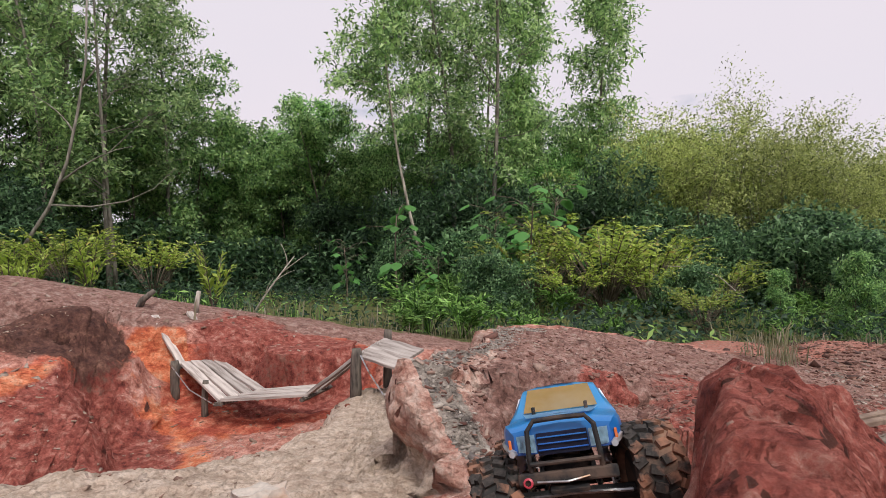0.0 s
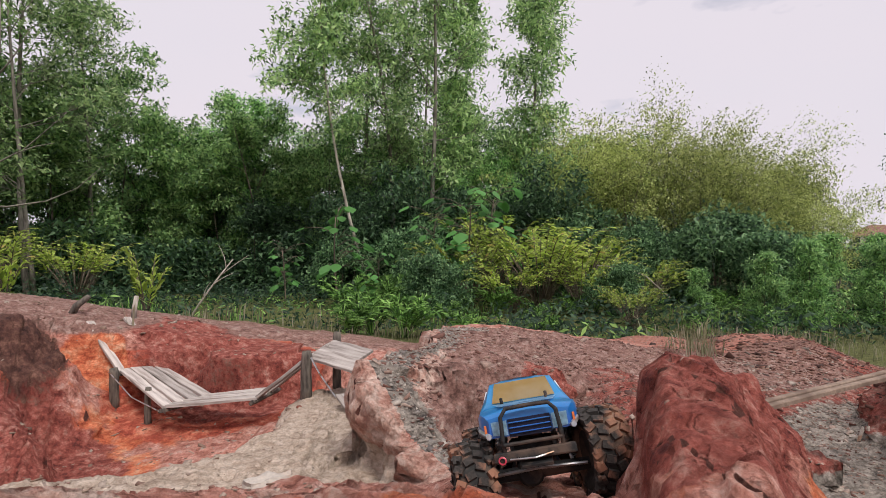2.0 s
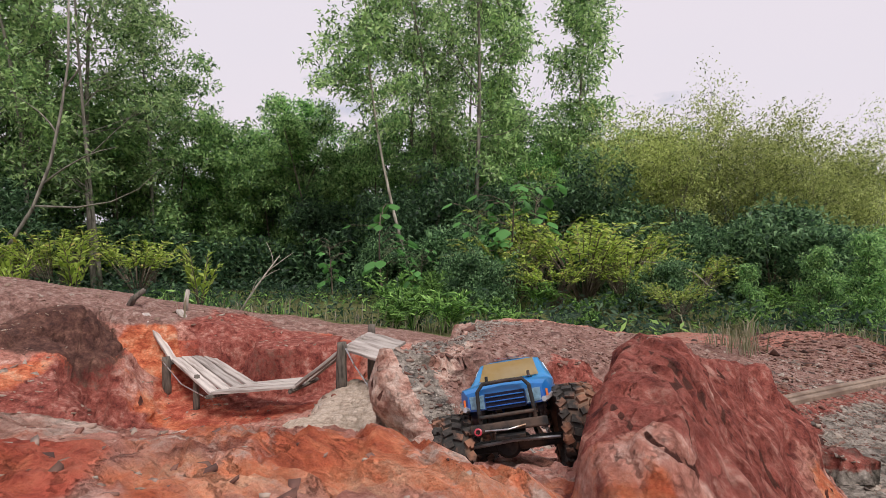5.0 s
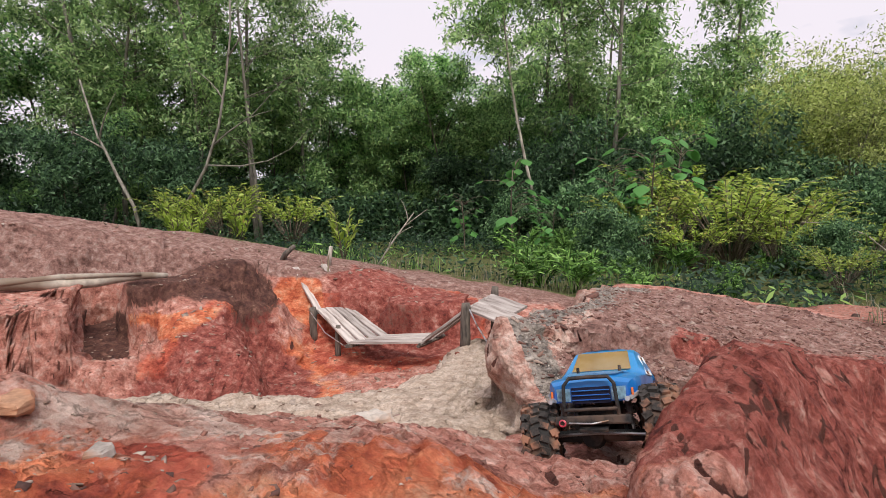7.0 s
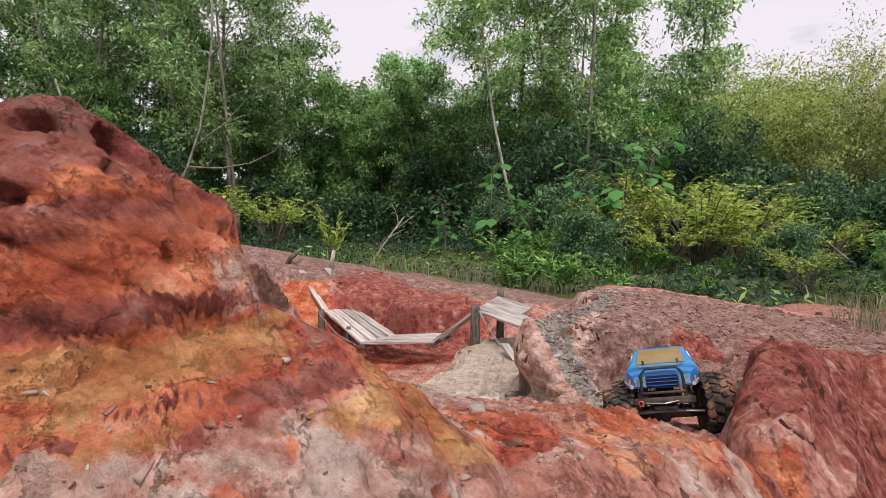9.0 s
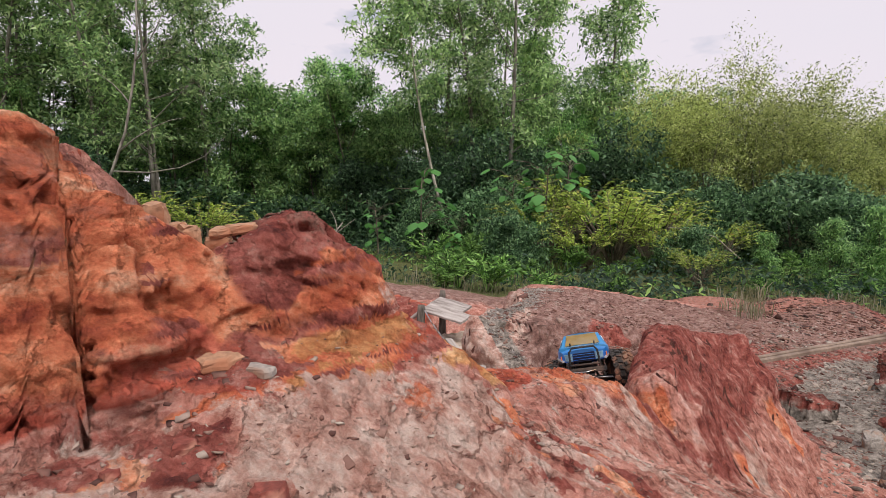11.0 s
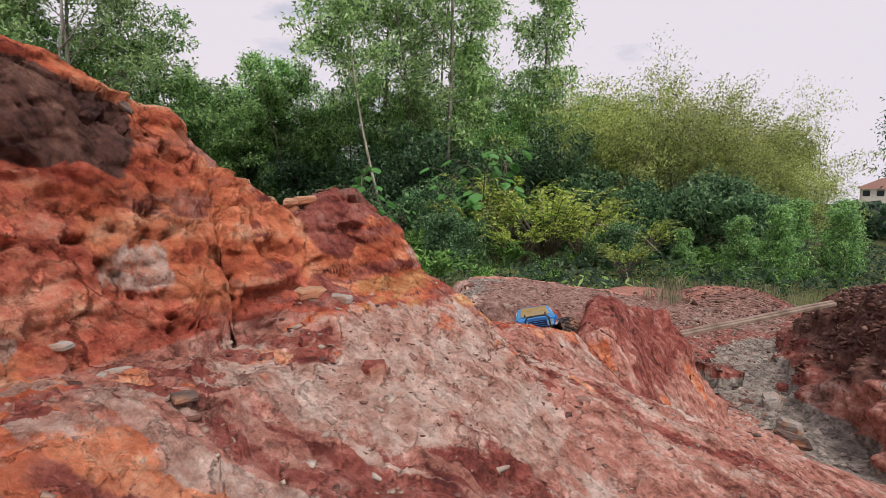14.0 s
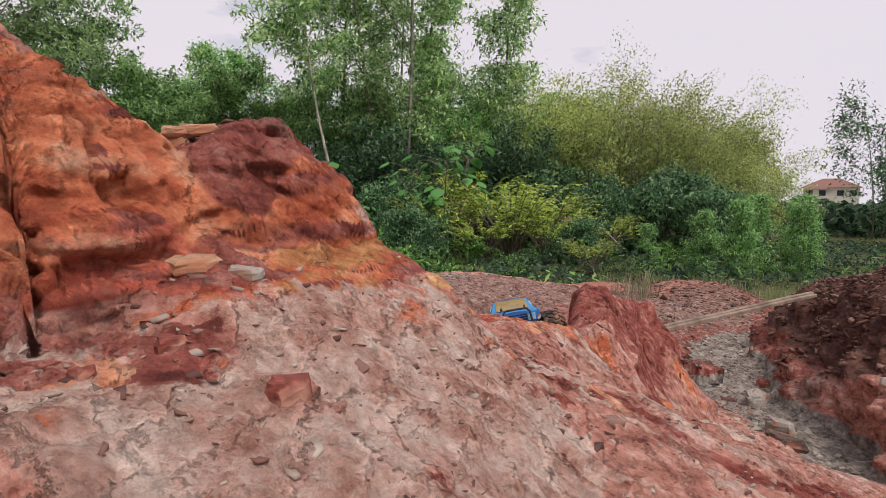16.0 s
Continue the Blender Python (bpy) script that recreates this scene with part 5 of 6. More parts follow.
def body_section(x):
    """Half width and heights of the shell at a place along it: lower edge, belt, shoulder, roof and roof half width."""
    wide = np.interp(x, [-0.2, -0.185, 0.0, 0.16, 0.19, 0.205], [0.066, 0.078, 0.082, 0.082, 0.077, 0.064])
    low = np.interp(x, [-0.2, -0.1, 0.1, 0.205], [0.112, 0.1, 0.1, 0.118])
    for axle in (-AXLE, AXLE):
        d = abs(x - axle)
        if d < 0.082:
            low = max(low, 0.07 + math.sqrt(0.082**2 - d * d) * 0.93)
    belt = np.interp(x, [-0.2, -0.18, -0.1, 0.06, 0.16, 0.195, 0.205], [0.155, 0.166, 0.17, 0.168, 0.166, 0.162, 0.156])
    roof = np.interp(x, [-0.2, -0.185, -0.12, -0.1, -0.075, 0.0, 0.02, 0.075, 0.16, 0.195, 0.205], [0.158, 0.168, 0.172, 0.222, 0.231, 0.233, 0.226, 0.184, 0.179, 0.173, 0.165])
    top = np.interp(x, [-0.12, -0.1, 0.0, 0.02, 0.075, 0.205], [0.078, 0.062, 0.06, 0.061, 0.074, 0.058])
    return wide, min(low, belt - 0.004), belt, roof, top


def shell():
    bm = bmesh.new()
    xs = np.concatenate([np.linspace(-0.2, 0.205, 64)])
    rows = []
    for x in xs:
        w, low, belt, roof, top = body_section(x)
        pts = [(w, low), (w * 1.01, low * 0.5 + belt * 0.5), (w, belt), ((w + top) / 2 + 0.006, belt * 0.55 + roof * 0.45), (top, roof - 0.004), (top * 0.6, roof), (0, roof + 0.002)]
        pts = pts + [(-y, z) for y, z in pts[-2::-1]]
        rows.append([bm.verts.new((x, y, z)) for y, z in pts])
    for a, b in zip(rows, rows[1:]):
        for k in range(len(a) - 1):
            bm.faces.new((a[k], a[k + 1], b[k + 1], b[k]))
    bm.faces.new(rows[-1])
    bm.faces.new(rows[0][::-1])
    return bm


def strip(points, width, up, thick=0.0015):
    """A flat band along points, width towards up."""
    bm = bmesh.new()
    a = [bm.verts.new(Vector(p)) for p in points]
    b = [bm.verts.new(Vector(p) + Vector(up) * width) for p in points]
    for k in range(len(a) - 1):
        bm.faces.new((a[k], a[k + 1], b[k + 1], b[k]))
    bmesh.ops.solidify(bm, geom=list(bm.faces), thickness=thick)
    return bm


def panel(corners, thick=0.0012):
    bm = bmesh.new()
    bm.faces.new([bm.verts.new(c) for c in corners])
    bmesh.ops.solidify(bm, geom=list(bm.faces), thickness=thick)
    return bm


def tyre_mesh():
    bm = bmesh.new()
    h, r = TYRE_W / 2, TYRE_R - 0.006
    add_lathe(bm, [(0.036, -h * 0.8), (0.045, -h * 0.98), (r * 0.88, -h), (r * 0.97, -h * 0.8), (r, -h * 0.4), (r, h * 0.4), (r * 0.97, h * 0.8), (r * 0.88, h), (0.045, h * 0.98), (0.036, h * 0.8), (0.034, 0)], 36, None, True)
    return bm


def lug_mesh():
    bm = bmesh.new()
    rng = random.Random(4)
    for row, (off, skew, count) in enumerate(((-0.42, 28, 20), (-0.14, -18, 20), (0.14, 18, 20), (0.42, -28, 20))):
        for k in range(count):
            a = 360 / count * (k + 0.5 * (row % 2)) + rng.uniform(-1, 1)
            tilt = -off * 40
            m = pose(0, 0, 0, 0, 0, a) @ pose(TYRE_R - 0.0055 - abs(off) * 0.008, 0, off * TYRE_W * 1.0) @ pose(0, 0, 0, skew, 0, 0) @ pose(0, 0, 0, 0, tilt, 0)
            add_box(bm, (0.012, 0.0115, 0.0155), m)
    for side in (-1, 1):
        for k in range(20):
            m = pose(0, 0, 0, 0, 0, 18 * k + 4 * side) @ pose(TYRE_R * 0.87, 0, side * TYRE_W * 0.5)
            add_box(bm, (0.014, 0.009, 0.005), m)
    return bm


def make_wheel(parent, m):
    tyre = part("wheel", tyre_mesh(), rubber, parent, "knobbly black tyre caked with red mud", m, True)
    part("tread", lug_mesh(), lug_mat, tyre)
    bm = bmesh.new()
    add_lathe(bm, [(0.0, 0.006), (0.012, 0.008), (0.014, 0.002), (0.024, -0.004), (0.031, 0.012), (0.0375, 0.024), (0.0375, -0.024), (0.0, -0.022)], 28)
    for k in range(6):
        add_box(bm, (0.022, 0.006, 0.006), pose(0, 0, 0, 0, 0, 60 * k) @ pose(0.02, 0, 0.004))
    part("rim", bm, black_plastic, tyre)
    bm = bmesh.new()
    add_lathe(bm, [(0.0335, 0.0235), (0.0385, 0.0245), (0.0385, 0.0205), (0.033, 0.0195)], 32, None, True)
    part("rim_ring", bm, blue_rim, tyre, "bright blue rim ring")
    return tyre


def make_truck():
    root = empty("model_truck")
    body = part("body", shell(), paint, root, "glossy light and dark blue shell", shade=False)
    for p in body.data.polygons:
        p.use_smooth = True
    body.data.set_sharp_from_angle(angle=radians(32))
    # windscreen, rear and side windows
    part("windscreen", panel([(0.072, 0.058, 0.1895), (0.072, -0.058, 0.1895), (0.025, -0.05, 0.2278), (0.025, 0.05, 0.2278)], 0.002), amber, body, "tan tinted windscreen")
    part("rear_window", panel([(-0.1205, -0.052, 0.178), (-0.1205, 0.052, 0.178), (-0.105, 0.048, 0.216), (-0.105, -0.048, 0.216)], 0.002), amber, body)
    for s in (1, -1):
        def on(x, z):
            w, low, belt, roof, top = body_section(x)
            mid_y, mid_z = (w + top) / 2 + 0.006, belt * 0.55 + roof * 0.45
            if z < mid_z:
                y = w + (mid_y - w) * (z - belt) / (mid_z - belt)
            else:
                y = mid_y + (top - mid_y) * (z - mid_z) / (roof - 0.004 - mid_z)
            return (x, s * (y + 0.0015), z)
        for name, xa, xb, xc, xd in (("side_window", 0.028, -0.05, -0.05, 0.006), ("quarter_window", -0.06, -0.09, -0.087, -0.06)):
            part(name, panel([on(xa, 0.178), on(xb, 0.178), on(xc, 0.216), on(xd, 0.216)], 0.0016), gold, body, "golden tinted window")
            bm = bmesh.new()
            loop = [on(xa, 0.178), on(xb, 0.178), on(xc, 0.216), on(xd, 0.216), on(xa, 0.178)]
            add_tube(bm, loop, 0.0016, 5, False)
            part("window_trim", bm, white_trim, body, "white window edging")
        # silver arch trims and lower stripe
        for axle in (-AXLE, AXLE):
            bm = bmesh.new()
            pts = []
            for k in range(19):
                a = math.pi * (0.02 + 0.96 * k / 18)
                x = axle + 0.084 * math.cos(a)
                w, low, belt, roof, top = body_section(min(0.204, max(-0.199, x)))
                pts.append((x, s * (w + 0.001), min(low + 0.002, belt)))
            add_tube(bm, pts, 0.0045, 6)
            part("arch_trim", bm, silver, body, "silver wheel arch trim")
        xs = np.linspace(-0.07, 0.07, 8)
        part("side_stripe", strip([(x, s * (body_section(x)[0] + 0.002), 0.1) for x in xs], 0.03, (0, 0, 1)), silver, body, "silver lower door band")
        part("label_plate", panel([(0.045, s * 0.0905, 0.106), (-0.005, s * 0.0905, 0.106), (-0.005, s * 0.0905, 0.122), (0.045, s * 0.0905, 0.122)]), white_trim, body, "small white label")
        part("label_mark", panel([(0.038, s * 0.0925, 0.11), (0.0, s * 0.0925, 0.11), (0.0, s * 0.0925, 0.118), (0.038, s * 0.0925, 0.118)]), decal_red, body, "red bar on the label")
        bm = bmesh.new()
        add_lathe(bm, [(0.0, 0.001), (0.013, 0.001), (0.013, 0.0), (0.0, 0.0)], 14, pose(0.0, s * 0.0892, 0.148, -90 * s))
        for k in range(9):
            add_box(bm, (0.005, 0.004, 0.001), pose(0.0, s * 0.0895, 0.148, -90 * s) @ pose(0, 0, 0, 0, 0, 40 * k) @ pose(0.0145, 0, 0.0005))
        part("door_badge", bm, decal_dark, body, "dark toothed badge on the door")
        part("door_mark", panel([(-0.035, s * 0.0895, 0.142), (-0.06, s * 0.0895, 0.142), (-0.06, s * 0.0895, 0.148), (-0.035, s * 0.0895, 0.148)]), decal_sky, body)
        # headlight and indicator
        part("headlight", panel([(0.2075, s * 0.06, 0.134), (0.2075, s * 0.036, 0.132), (0.2075, s * 0.036, 0.155), (0.206, s * 0.061, 0.155)], 0.003), lamp_glass, body, "pale blue headlight")
        bm = bmesh.new()
        add_box(bm, (0.006, 0.004, 0.013), pose(0.2, s * 0.071, 0.145), 0.001)
        part("indicator", bm, lamp_orange, body, "orange indicator lamp")
    # bonnet panel (a pale blue that paints in the sheen), grille, roof mark
    part("bonnet_sheen", panel([(0.19, 0.045, 0.1775), (0.19, -0.045, 0.1775), (0.085, -0.058, 0.1868), (0.085, 0.058, 0.1868)], 0.0015), decal_sky, body, "pale blue panel painting in the bonnet's sheen")
    part("grille", panel([(0.2072, 0.034, 0.128), (0.2072, -0.034, 0.128), (0.2072, -0.034, 0.156), (0.2072, 0.034, 0.156)], 0.002), decal_dark, body, "dark blue grille")
    for k in range(3):
        bm = bmesh.new()
        add_box(bm, (0.004, 0.066, 0.002), pose(0.2095, 0, 0.134 + 0.008 * k), 0.0006)
        part("grille_bar", bm, paint, body)
    part("roof_mark", panel([(0.012, 0.03, 0.2365), (0.012, -0.03, 0.2365), (-0.012, -0.03, 0.2385), (-0.012, 0.03, 0.2385)], 0.001), decal_pink, body, "pale pink mark on the roof")
    for y in (-0.018, 0.004, 0.02):
        part("roof_bar", panel([(0.008, y + 0.007, 0.2385), (0.008, y - 0.006, 0.2385), (-0.008, y - 0.006, 0.2398), (-0.008, y + 0.007, 0.2398)], 0.001), decal_red, body, "red bar on the roof mark")
    for x, y in ((0.1, 0.04), (0.1, -0.04), (-0.15, 0.045), (-0.15, -0.045)):
        bm = bmesh.new()
        add_lathe(bm, [(0.0, 0.012), (0.003, 0.011), (0.003, 0.0), (0.007, 0.0), (0.007, -0.002), (0.0, -0.002)], 10, pose(x, y, body_section(x)[3] + 0.002))
        add_tube(bm, [(x - 0.008, y, body_section(x)[3] + 0.008), (x + 0.012, y, body_section(x)[3] + 0.009)], 0.001, 5)
        part("body_post", bm, black_plastic, body, "black body post with clip")
    # bull bar and bumper
    bm = bmesh.new()
    hoop = [(0.212, 0.046, 0.1), (0.222, 0.046, 0.125), (0.222, 0.044, 0.16), (0.218, 0.034, 0.172), (0.217, 0, 0.173), (0.218, -0.034, 0.172), (0.222, -0.044, 0.16), (0.222, -0.046, 0.125), (0.212, -0.046, 0.1)]
    add_tube(bm, hoop, 0.0034, 8)
    add_tube(bm, [(0.222, 0.046, 0.118), (0.223, -0.046, 0.118)], 0.003, 8)
    part("bull_bar", bm, black_plastic, root, "black tubular bull bar")
    bm = bmesh.new()
    add_box(bm, (0.014, 0.13, 0.016), pose(0.212, 0, 0.1), 0.003)
    add_box(bm, (0.03, 0.05, 0.006), pose(0.205, 0, 0.088, 0, 25), 0.001)
    part("bumper", bm, black_plastic, root)
    bm = bmesh.new()
    add_tube(bm, [(0.222, 0.028, 0.098), (0.228, 0.0, 0.094), (0.222, -0.04, 0.096)], 0.0016, 6)
    part("winch_cable", bm, steel, root, "bright bent steel cable")
    # chassis, motor, axles, links and dampers
    bm = bmesh.new()
    for s in (1, -1):
        add_box(bm, (0.36, 0.006, 0.022), pose(0, s * 0.035, 0.112), 0.001)
    add_box(bm, (0.15, 0.064, 0.004), pose(0, 0, 0.1))
    add_box(bm, (0.012, 0.07, 0.02), pose(0.16, 0, 0.112))
    add_box(bm, (0.012, 0.07, 0.02), pose(-0.16, 0, 0.112))
    part("chassis", bm, black_plastic, root)
    bm = bmesh.new()
    add_box(bm, (0.06, 0.045, 0.04), pose(0.0, 0, 0.122), 0.004)
    add_lathe(bm, [(0.0, -0.03), (0.018, -0.03), (0.018, 0.03), (0.0, 0.03)], 18, pose(0.05, 0.0, 0.125, 90, 0, 90))
    part("motor", bm, black_plastic, root)
    for ax in (-AXLE, AXLE):
        bm = bmesh.new()
        add_tube(bm, [(ax, -0.085, 0.07), (ax, -0.02, 0.07), (ax, 0.02, 0.07), (ax, 0.085, 0.07)], [0.01, 0.011, 0.011, 0.01], 10)
        add_lathe(bm, [(0.0, -0.017), (0.018, -0.015), (0.023, 0), (0.018, 0.015), (0.0, 0.017)], 16, pose(ax, -0.012, 0.07, 0, 90, 0))
        part("axle", bm, black_plastic, root)
        for s in (1, -1):
            bm = bmesh.new()
            foot, head = Vector((ax * 0.97, s * 0.06, 0.075)), Vector((ax * 0.82, s * 0.048, 0.158))
            add_tube(bm, [foot, foot.lerp(head, 0.45)], 0.003, 8)
            add_tube(bm, [foot.lerp(head, 0.4), head], 0.0065, 10)
            turns = [foot.lerp(head, 0.1 + 0.75 * k / 56) + Vector((math.cos(k * 0.8), math.sin(k * 0.8), 0)) * 0.0085 for k in range(57)]
            add_tube(bm, turns, 0.0011, 4)
            part("damper", bm, steel, root, "coil-over damper")
            bm = bmesh.new()
            add_tube(bm, [(ax * 0.9, s * 0.045, 0.062), (ax * 0.25, s * 0.03, 0.1)], 0.0035, 7)
            part("link", bm, steel, root)
    bm = bmesh.new()
    add_tube(bm, [(AXLE + 0.016, -0.08, 0.072), (AXLE + 0.02, 0, 0.076), (AXLE + 0.016, 0.08, 0.072)], 0.003, 7)
    part("steering_rod", bm, steel, root)
    bm = bmesh.new()
    add_lathe(bm, [(0.004, 0), (0.0065, 0.001), (0.0065, 0.004), (0.004, 0.005)], 14, pose(0.218, -0.052, 0.096, 90, 0, 90))
    part("tow_ring", bm, decal_red, root, "small red tow ring")
    return root


truck = make_truck()
truck.matrix_basis = pose(0.295, 1.25, 0.275, 0, 0, -103) @ pose(0, 0, 0, 0, -17, 0) @ pose(0, 0, 0, 11, 0, 0)
for i in (1, -1):
    for j in (1, -1):
        make_wheel(truck, pose(AXLE * i, TRACK_HALF * j, TYRE_R + 0.012 * i * j, 0, 0, 10 if i > 0 else 0) @ pose(0, 0, 0, -90 * j, 0, 0))
tagged(truck, "blue radio-controlled monster truck with muddy tyres on clay", "model truck")

# ---- bridge of planks ----
def plank_material():
    mat, n, l, b = nodes_of("weathered_plank")
    co = n.new("ShaderNodeTexCoord")
    mp = n.new("ShaderNodeMapping")
    mp.inputs["Scale"].default_value = (5, 60, 60)
    t = n.new("ShaderNodeTexNoise")
    t.inputs["Scale"].default_value = 1.0
    t.inputs["Detail"].default_value = 6
    l.new(co.outputs["Object"], mp.inputs[0])
    l.new(mp.outputs[0], t.inputs["Vector"])
    r = ramp_node(n, [(0.3, (0.2, 0.16, 0.14)), (0.5, (0.42, 0.37, 0.34)), (0.75, (0.6, 0.54, 0.5))])
    l.new(t.outputs["Fac"], r.inputs[0])
    info = n.new("ShaderNodeObjectInfo")
    mr = n.new("ShaderNodeMapRange")
    mr.inputs["To Min"].default_value, mr.inputs["To Max"].default_value = 0.75, 1.2
    l.new(info.outputs["Random"], mr.inputs["Value"])
    hsv = n.new("ShaderNodeHueSaturation")
    l.new(r.outputs[0], hsv.inputs["Color"])
    l.new(mr.outputs[0], hsv.inputs["Value"])
    l.new(hsv.outputs[0], b.inputs["Base Color"])
    b.inputs["Roughness"].default_value = 0.85
    bp = n.new("ShaderNodeBump")
    bp.inputs["Distance"].default_value = 0.003
    l.new(t.outputs["Fac"], bp.inputs["Height"])
    l.new(bp.outputs[0], b.inputs["Normal"])
    return mat


plank_mat = plank_material()
post_mat = bark_material("dark_post_wood", (0.05, 0.042, 0.036), (0.17, 0.145, 0.12), 25)


def frame_between(a, b, side):
    """A pose with x from a to b and y as near as can be to side."""
    a, b, side = Vector(a), Vector(b), Vector(side)
    x = (b - a).normalized()
    z = x.cross(side).normalized()
    if z.z < 0:
        z = -z
    y = z.cross(x)
    m = Matrix((x, y, z)).transposed().to_4x4()
    m.translation = (a + b) / 2
    return m


def plank(a, b, side, width, thick, parent, seed, material=None, name="plank"):
    rng = random.Random(seed)
    size = (Vector(b) - Vector(a)).length + 0.02
    bm = bmesh.new()
    rows = []
    for k in range(6):
        x = size * (k / 5 - 0.5)
        w = width * (0.5 + rng.uniform(-0.02, 0.02))
        s = rng.uniform(-0.002, 0.002)
        c = thick * 0.18
        rows.append([bm.verts.new((x + rng.uniform(-0.004, 0.004), y, z + s)) for y, z in ((-w, -thick / 2), (-w, thick / 2 - c), (-w + c, thick / 2), (w - c, thick / 2), (w, thick / 2 - c), (w, -thick / 2))])
    for p, q in zip(rows, rows[1:]):
        for k in range(6):
            bm.faces.new((p[k], p[(k + 1) % 6], q[(k + 1) % 6], q[k]))
    bm.faces.new(rows[0])
    bm.faces.new(rows[-1][::-1])
    return part(name, bm, material or plank_mat, parent, m=frame_between(a, b, side) @ pose(0, 0, 0, rng.uniform(-2, 2)))


bridge = empty("plank_bridge")
NEAR = [(-2.16, 4.62, 0.24), (-1.82, 4.33, -0.055), (-1.355, 3.83, -0.185), (-0.80, 3.74, -0.13), (-0.47, 3.69, 0.12), (-0.13, 3.38, 0.075)]
FAR = [(-1.99, 4.88, 0.24), (-1.63, 4.58, -0.07), (-1.15, 4.15, -0.19), (-0.70, 4.0, -0.12), (-0.32, 3.86, 0.19), (-0.12, 3.70, 0.165)]
for k, (lanes, cover) in enumerate((((0.04, 0.96), 0.18), ((0.12, 0.37, 0.62, 0.88), 0.205), ((0.16, 0.5, 0.84), 0.27), ((0.2, 0.75), 0.32), ((0.25, 0.75), 0.47))):
    for lane in lanes:
        a = Vector(NEAR[k]).lerp(Vector(FAR[k]), lane)
        b = Vector(NEAR[k + 1]).lerp(Vector(FAR[k + 1]), lane)
        side = (Vector(FAR[k]) - Vector(NEAR[k])).lerp(Vector(FAR[k + 1]) - Vector(NEAR[k + 1]), 0.5)
        plank(a, b, side, side.length * cover, 0.018, bridge, k * 10 + int(lane * 9))
# bearers under the joints
for k in (1, 2, 3):
    a, b = Vector(NEAR[k]) - Vector((0, 0, 0.02)), Vector(FAR[k]) - Vector((0, 0, 0.02))
    plank(a, b, Vector(NEAR[k + 1]) - Vector(NEAR[k]), 0.035, 0.022, bridge, 80 + k, post_mat, "bearer")


def post(foot_x, foot_y, top, r, parent, name="post", tilt=(0, 0)):
    base = ground_z(foot_x, foot_y) - 0.05
    bm = bmesh.new()
    rng = random.Random(int(foot_x * 1000))
    pts = [(foot_x + tilt[0] * t + rng.uniform(-0.004, 0.004), foot_y + tilt[1] * t, base + (top - base) * t) for t in (0, 0.3, 0.6, 0.9, 1.0)]
    add_tube(bm, pts, [r * 1.1, r * 1.05, r, r * 0.97, r * 0.85], 8)
    return part(name, bm, post_mat, parent, shade=True)


post(-0.47, 3.66, 0.165, 0.032, bridge)
post(-0.31, 3.88, 0.245, 0.026, bridge)
post(-1.84, 4.30, -0.03, 0.032, bridge)
post(-1.60, 4.56, -0.05, 0.025, bridge)
post(-1.52, 4.05, -0.11, 0.022, bridge)
bm = bmesh.new()
add_tube(bm, [(-0.44, 3.63, 0.13), (-0.38, 3.55, 0.05), (-0.28, 3.45, -0.06)], 0.005, 5)
part("wire", bm, steel, bridge, "thin grey wire")
bm = bmesh.new()
add_tube(bm, [(-1.86, 4.27, -0.05), (-1.6, 4.0, -0.16), (-1.36, 3.8, -0.2)], 0.004, 5)
part("wire", bm, steel, bridge, "thin grey wire")
tagged(bridge, "small sagging bridge of weathered grey planks on posts", "bridge")

stake = new("stake", None)
bm = bmesh.new()
base = ground_z(-1.97, 5.0)
add_tube(bm, [(-2.0, 4.98, base - 0.05), (-1.99, 4.98, base + 0.07), (-1.97, 4.97, base + 0.16)], [0.022, 0.02, 0.017], 7)
part("stem", bm, dead_wood, stake, shade=True)
tagged(stake, "short weathered wooden stake in the bank", "stake")
stub = new("branch_stub", None)
bm = bmesh.new()
base = ground_z(-2.3, 4.75)
add_tube(bm, [(-2.36, 4.75, base - 0.04), (-2.3, 4.73, base + 0.06), (-2.2, 4.7, base + 0.13)], [0.03, 0.026, 0.02], 7)
part("stem", bm, post_mat, stub, shade=True)
tagged(stub, "stub of a broken branch in the clay", "branch")

loose = empty("loose_board")
plank((-0.25, 3.36, -0.03), (-0.17, 3.18, -0.075), (1, 0.3, 0), 0.05, 0.014, loose, 5)
tagged(loose, "short loose grey board hanging by the bridge", "board")

# ---- long boards over the east gully ----
boards = empty("footboards")
board_wood = simple("brown_board", (0.26, 0.19, 0.145), 0.85, 0, 0.3, 30, 0.3, (0.15, 0.1, 0.075), 0, 0.4)
plank((1.39, 2.35, 0.122), (2.64, 2.62, 0.262), (-0.2, 1, 0), 0.028, 0.018, boards, 31, board_wood)
plank((1.38, 2.314, 0.114), (2.63, 2.584, 0.254), (-0.2, 1, 0), 0.028, 0.018, boards, 32, board_wood)
tagged(boards, "two long weathered boards laid across the gully", "board")

# ---- log over the hollow ----
log = empty("log")
bm = bmesh.new()
rng = random.Random(8)
pts = [(-3.5 + 0.85 * t, 2.82 + 0.82 * t, 0.285 + 0.015 * math.sin(9 * t)) for t in np.linspace(0, 1, 9)]
add_tube(bm, pts, [0.03, 0.04, 0.042, 0.038, 0.036, 0.035, 0.03, 0.026, 0.018], 9)
add_tube(bm, [(-3.4, 2.84, 0.3), (-3.1, 3.2, 0.325), (-2.75, 3.5, 0.315)], [0.018, 0.02, 0.012], 7)
part("trunk", bm, simple("bleached_log", (0.4, 0.35, 0.29), 0.9, 0, 0.3, 14, 0.5, (0.2, 0.15, 0.11), 0, 0.4), log, shade=True)
tagged(log, "bleached split log lying across a hollow", "log")

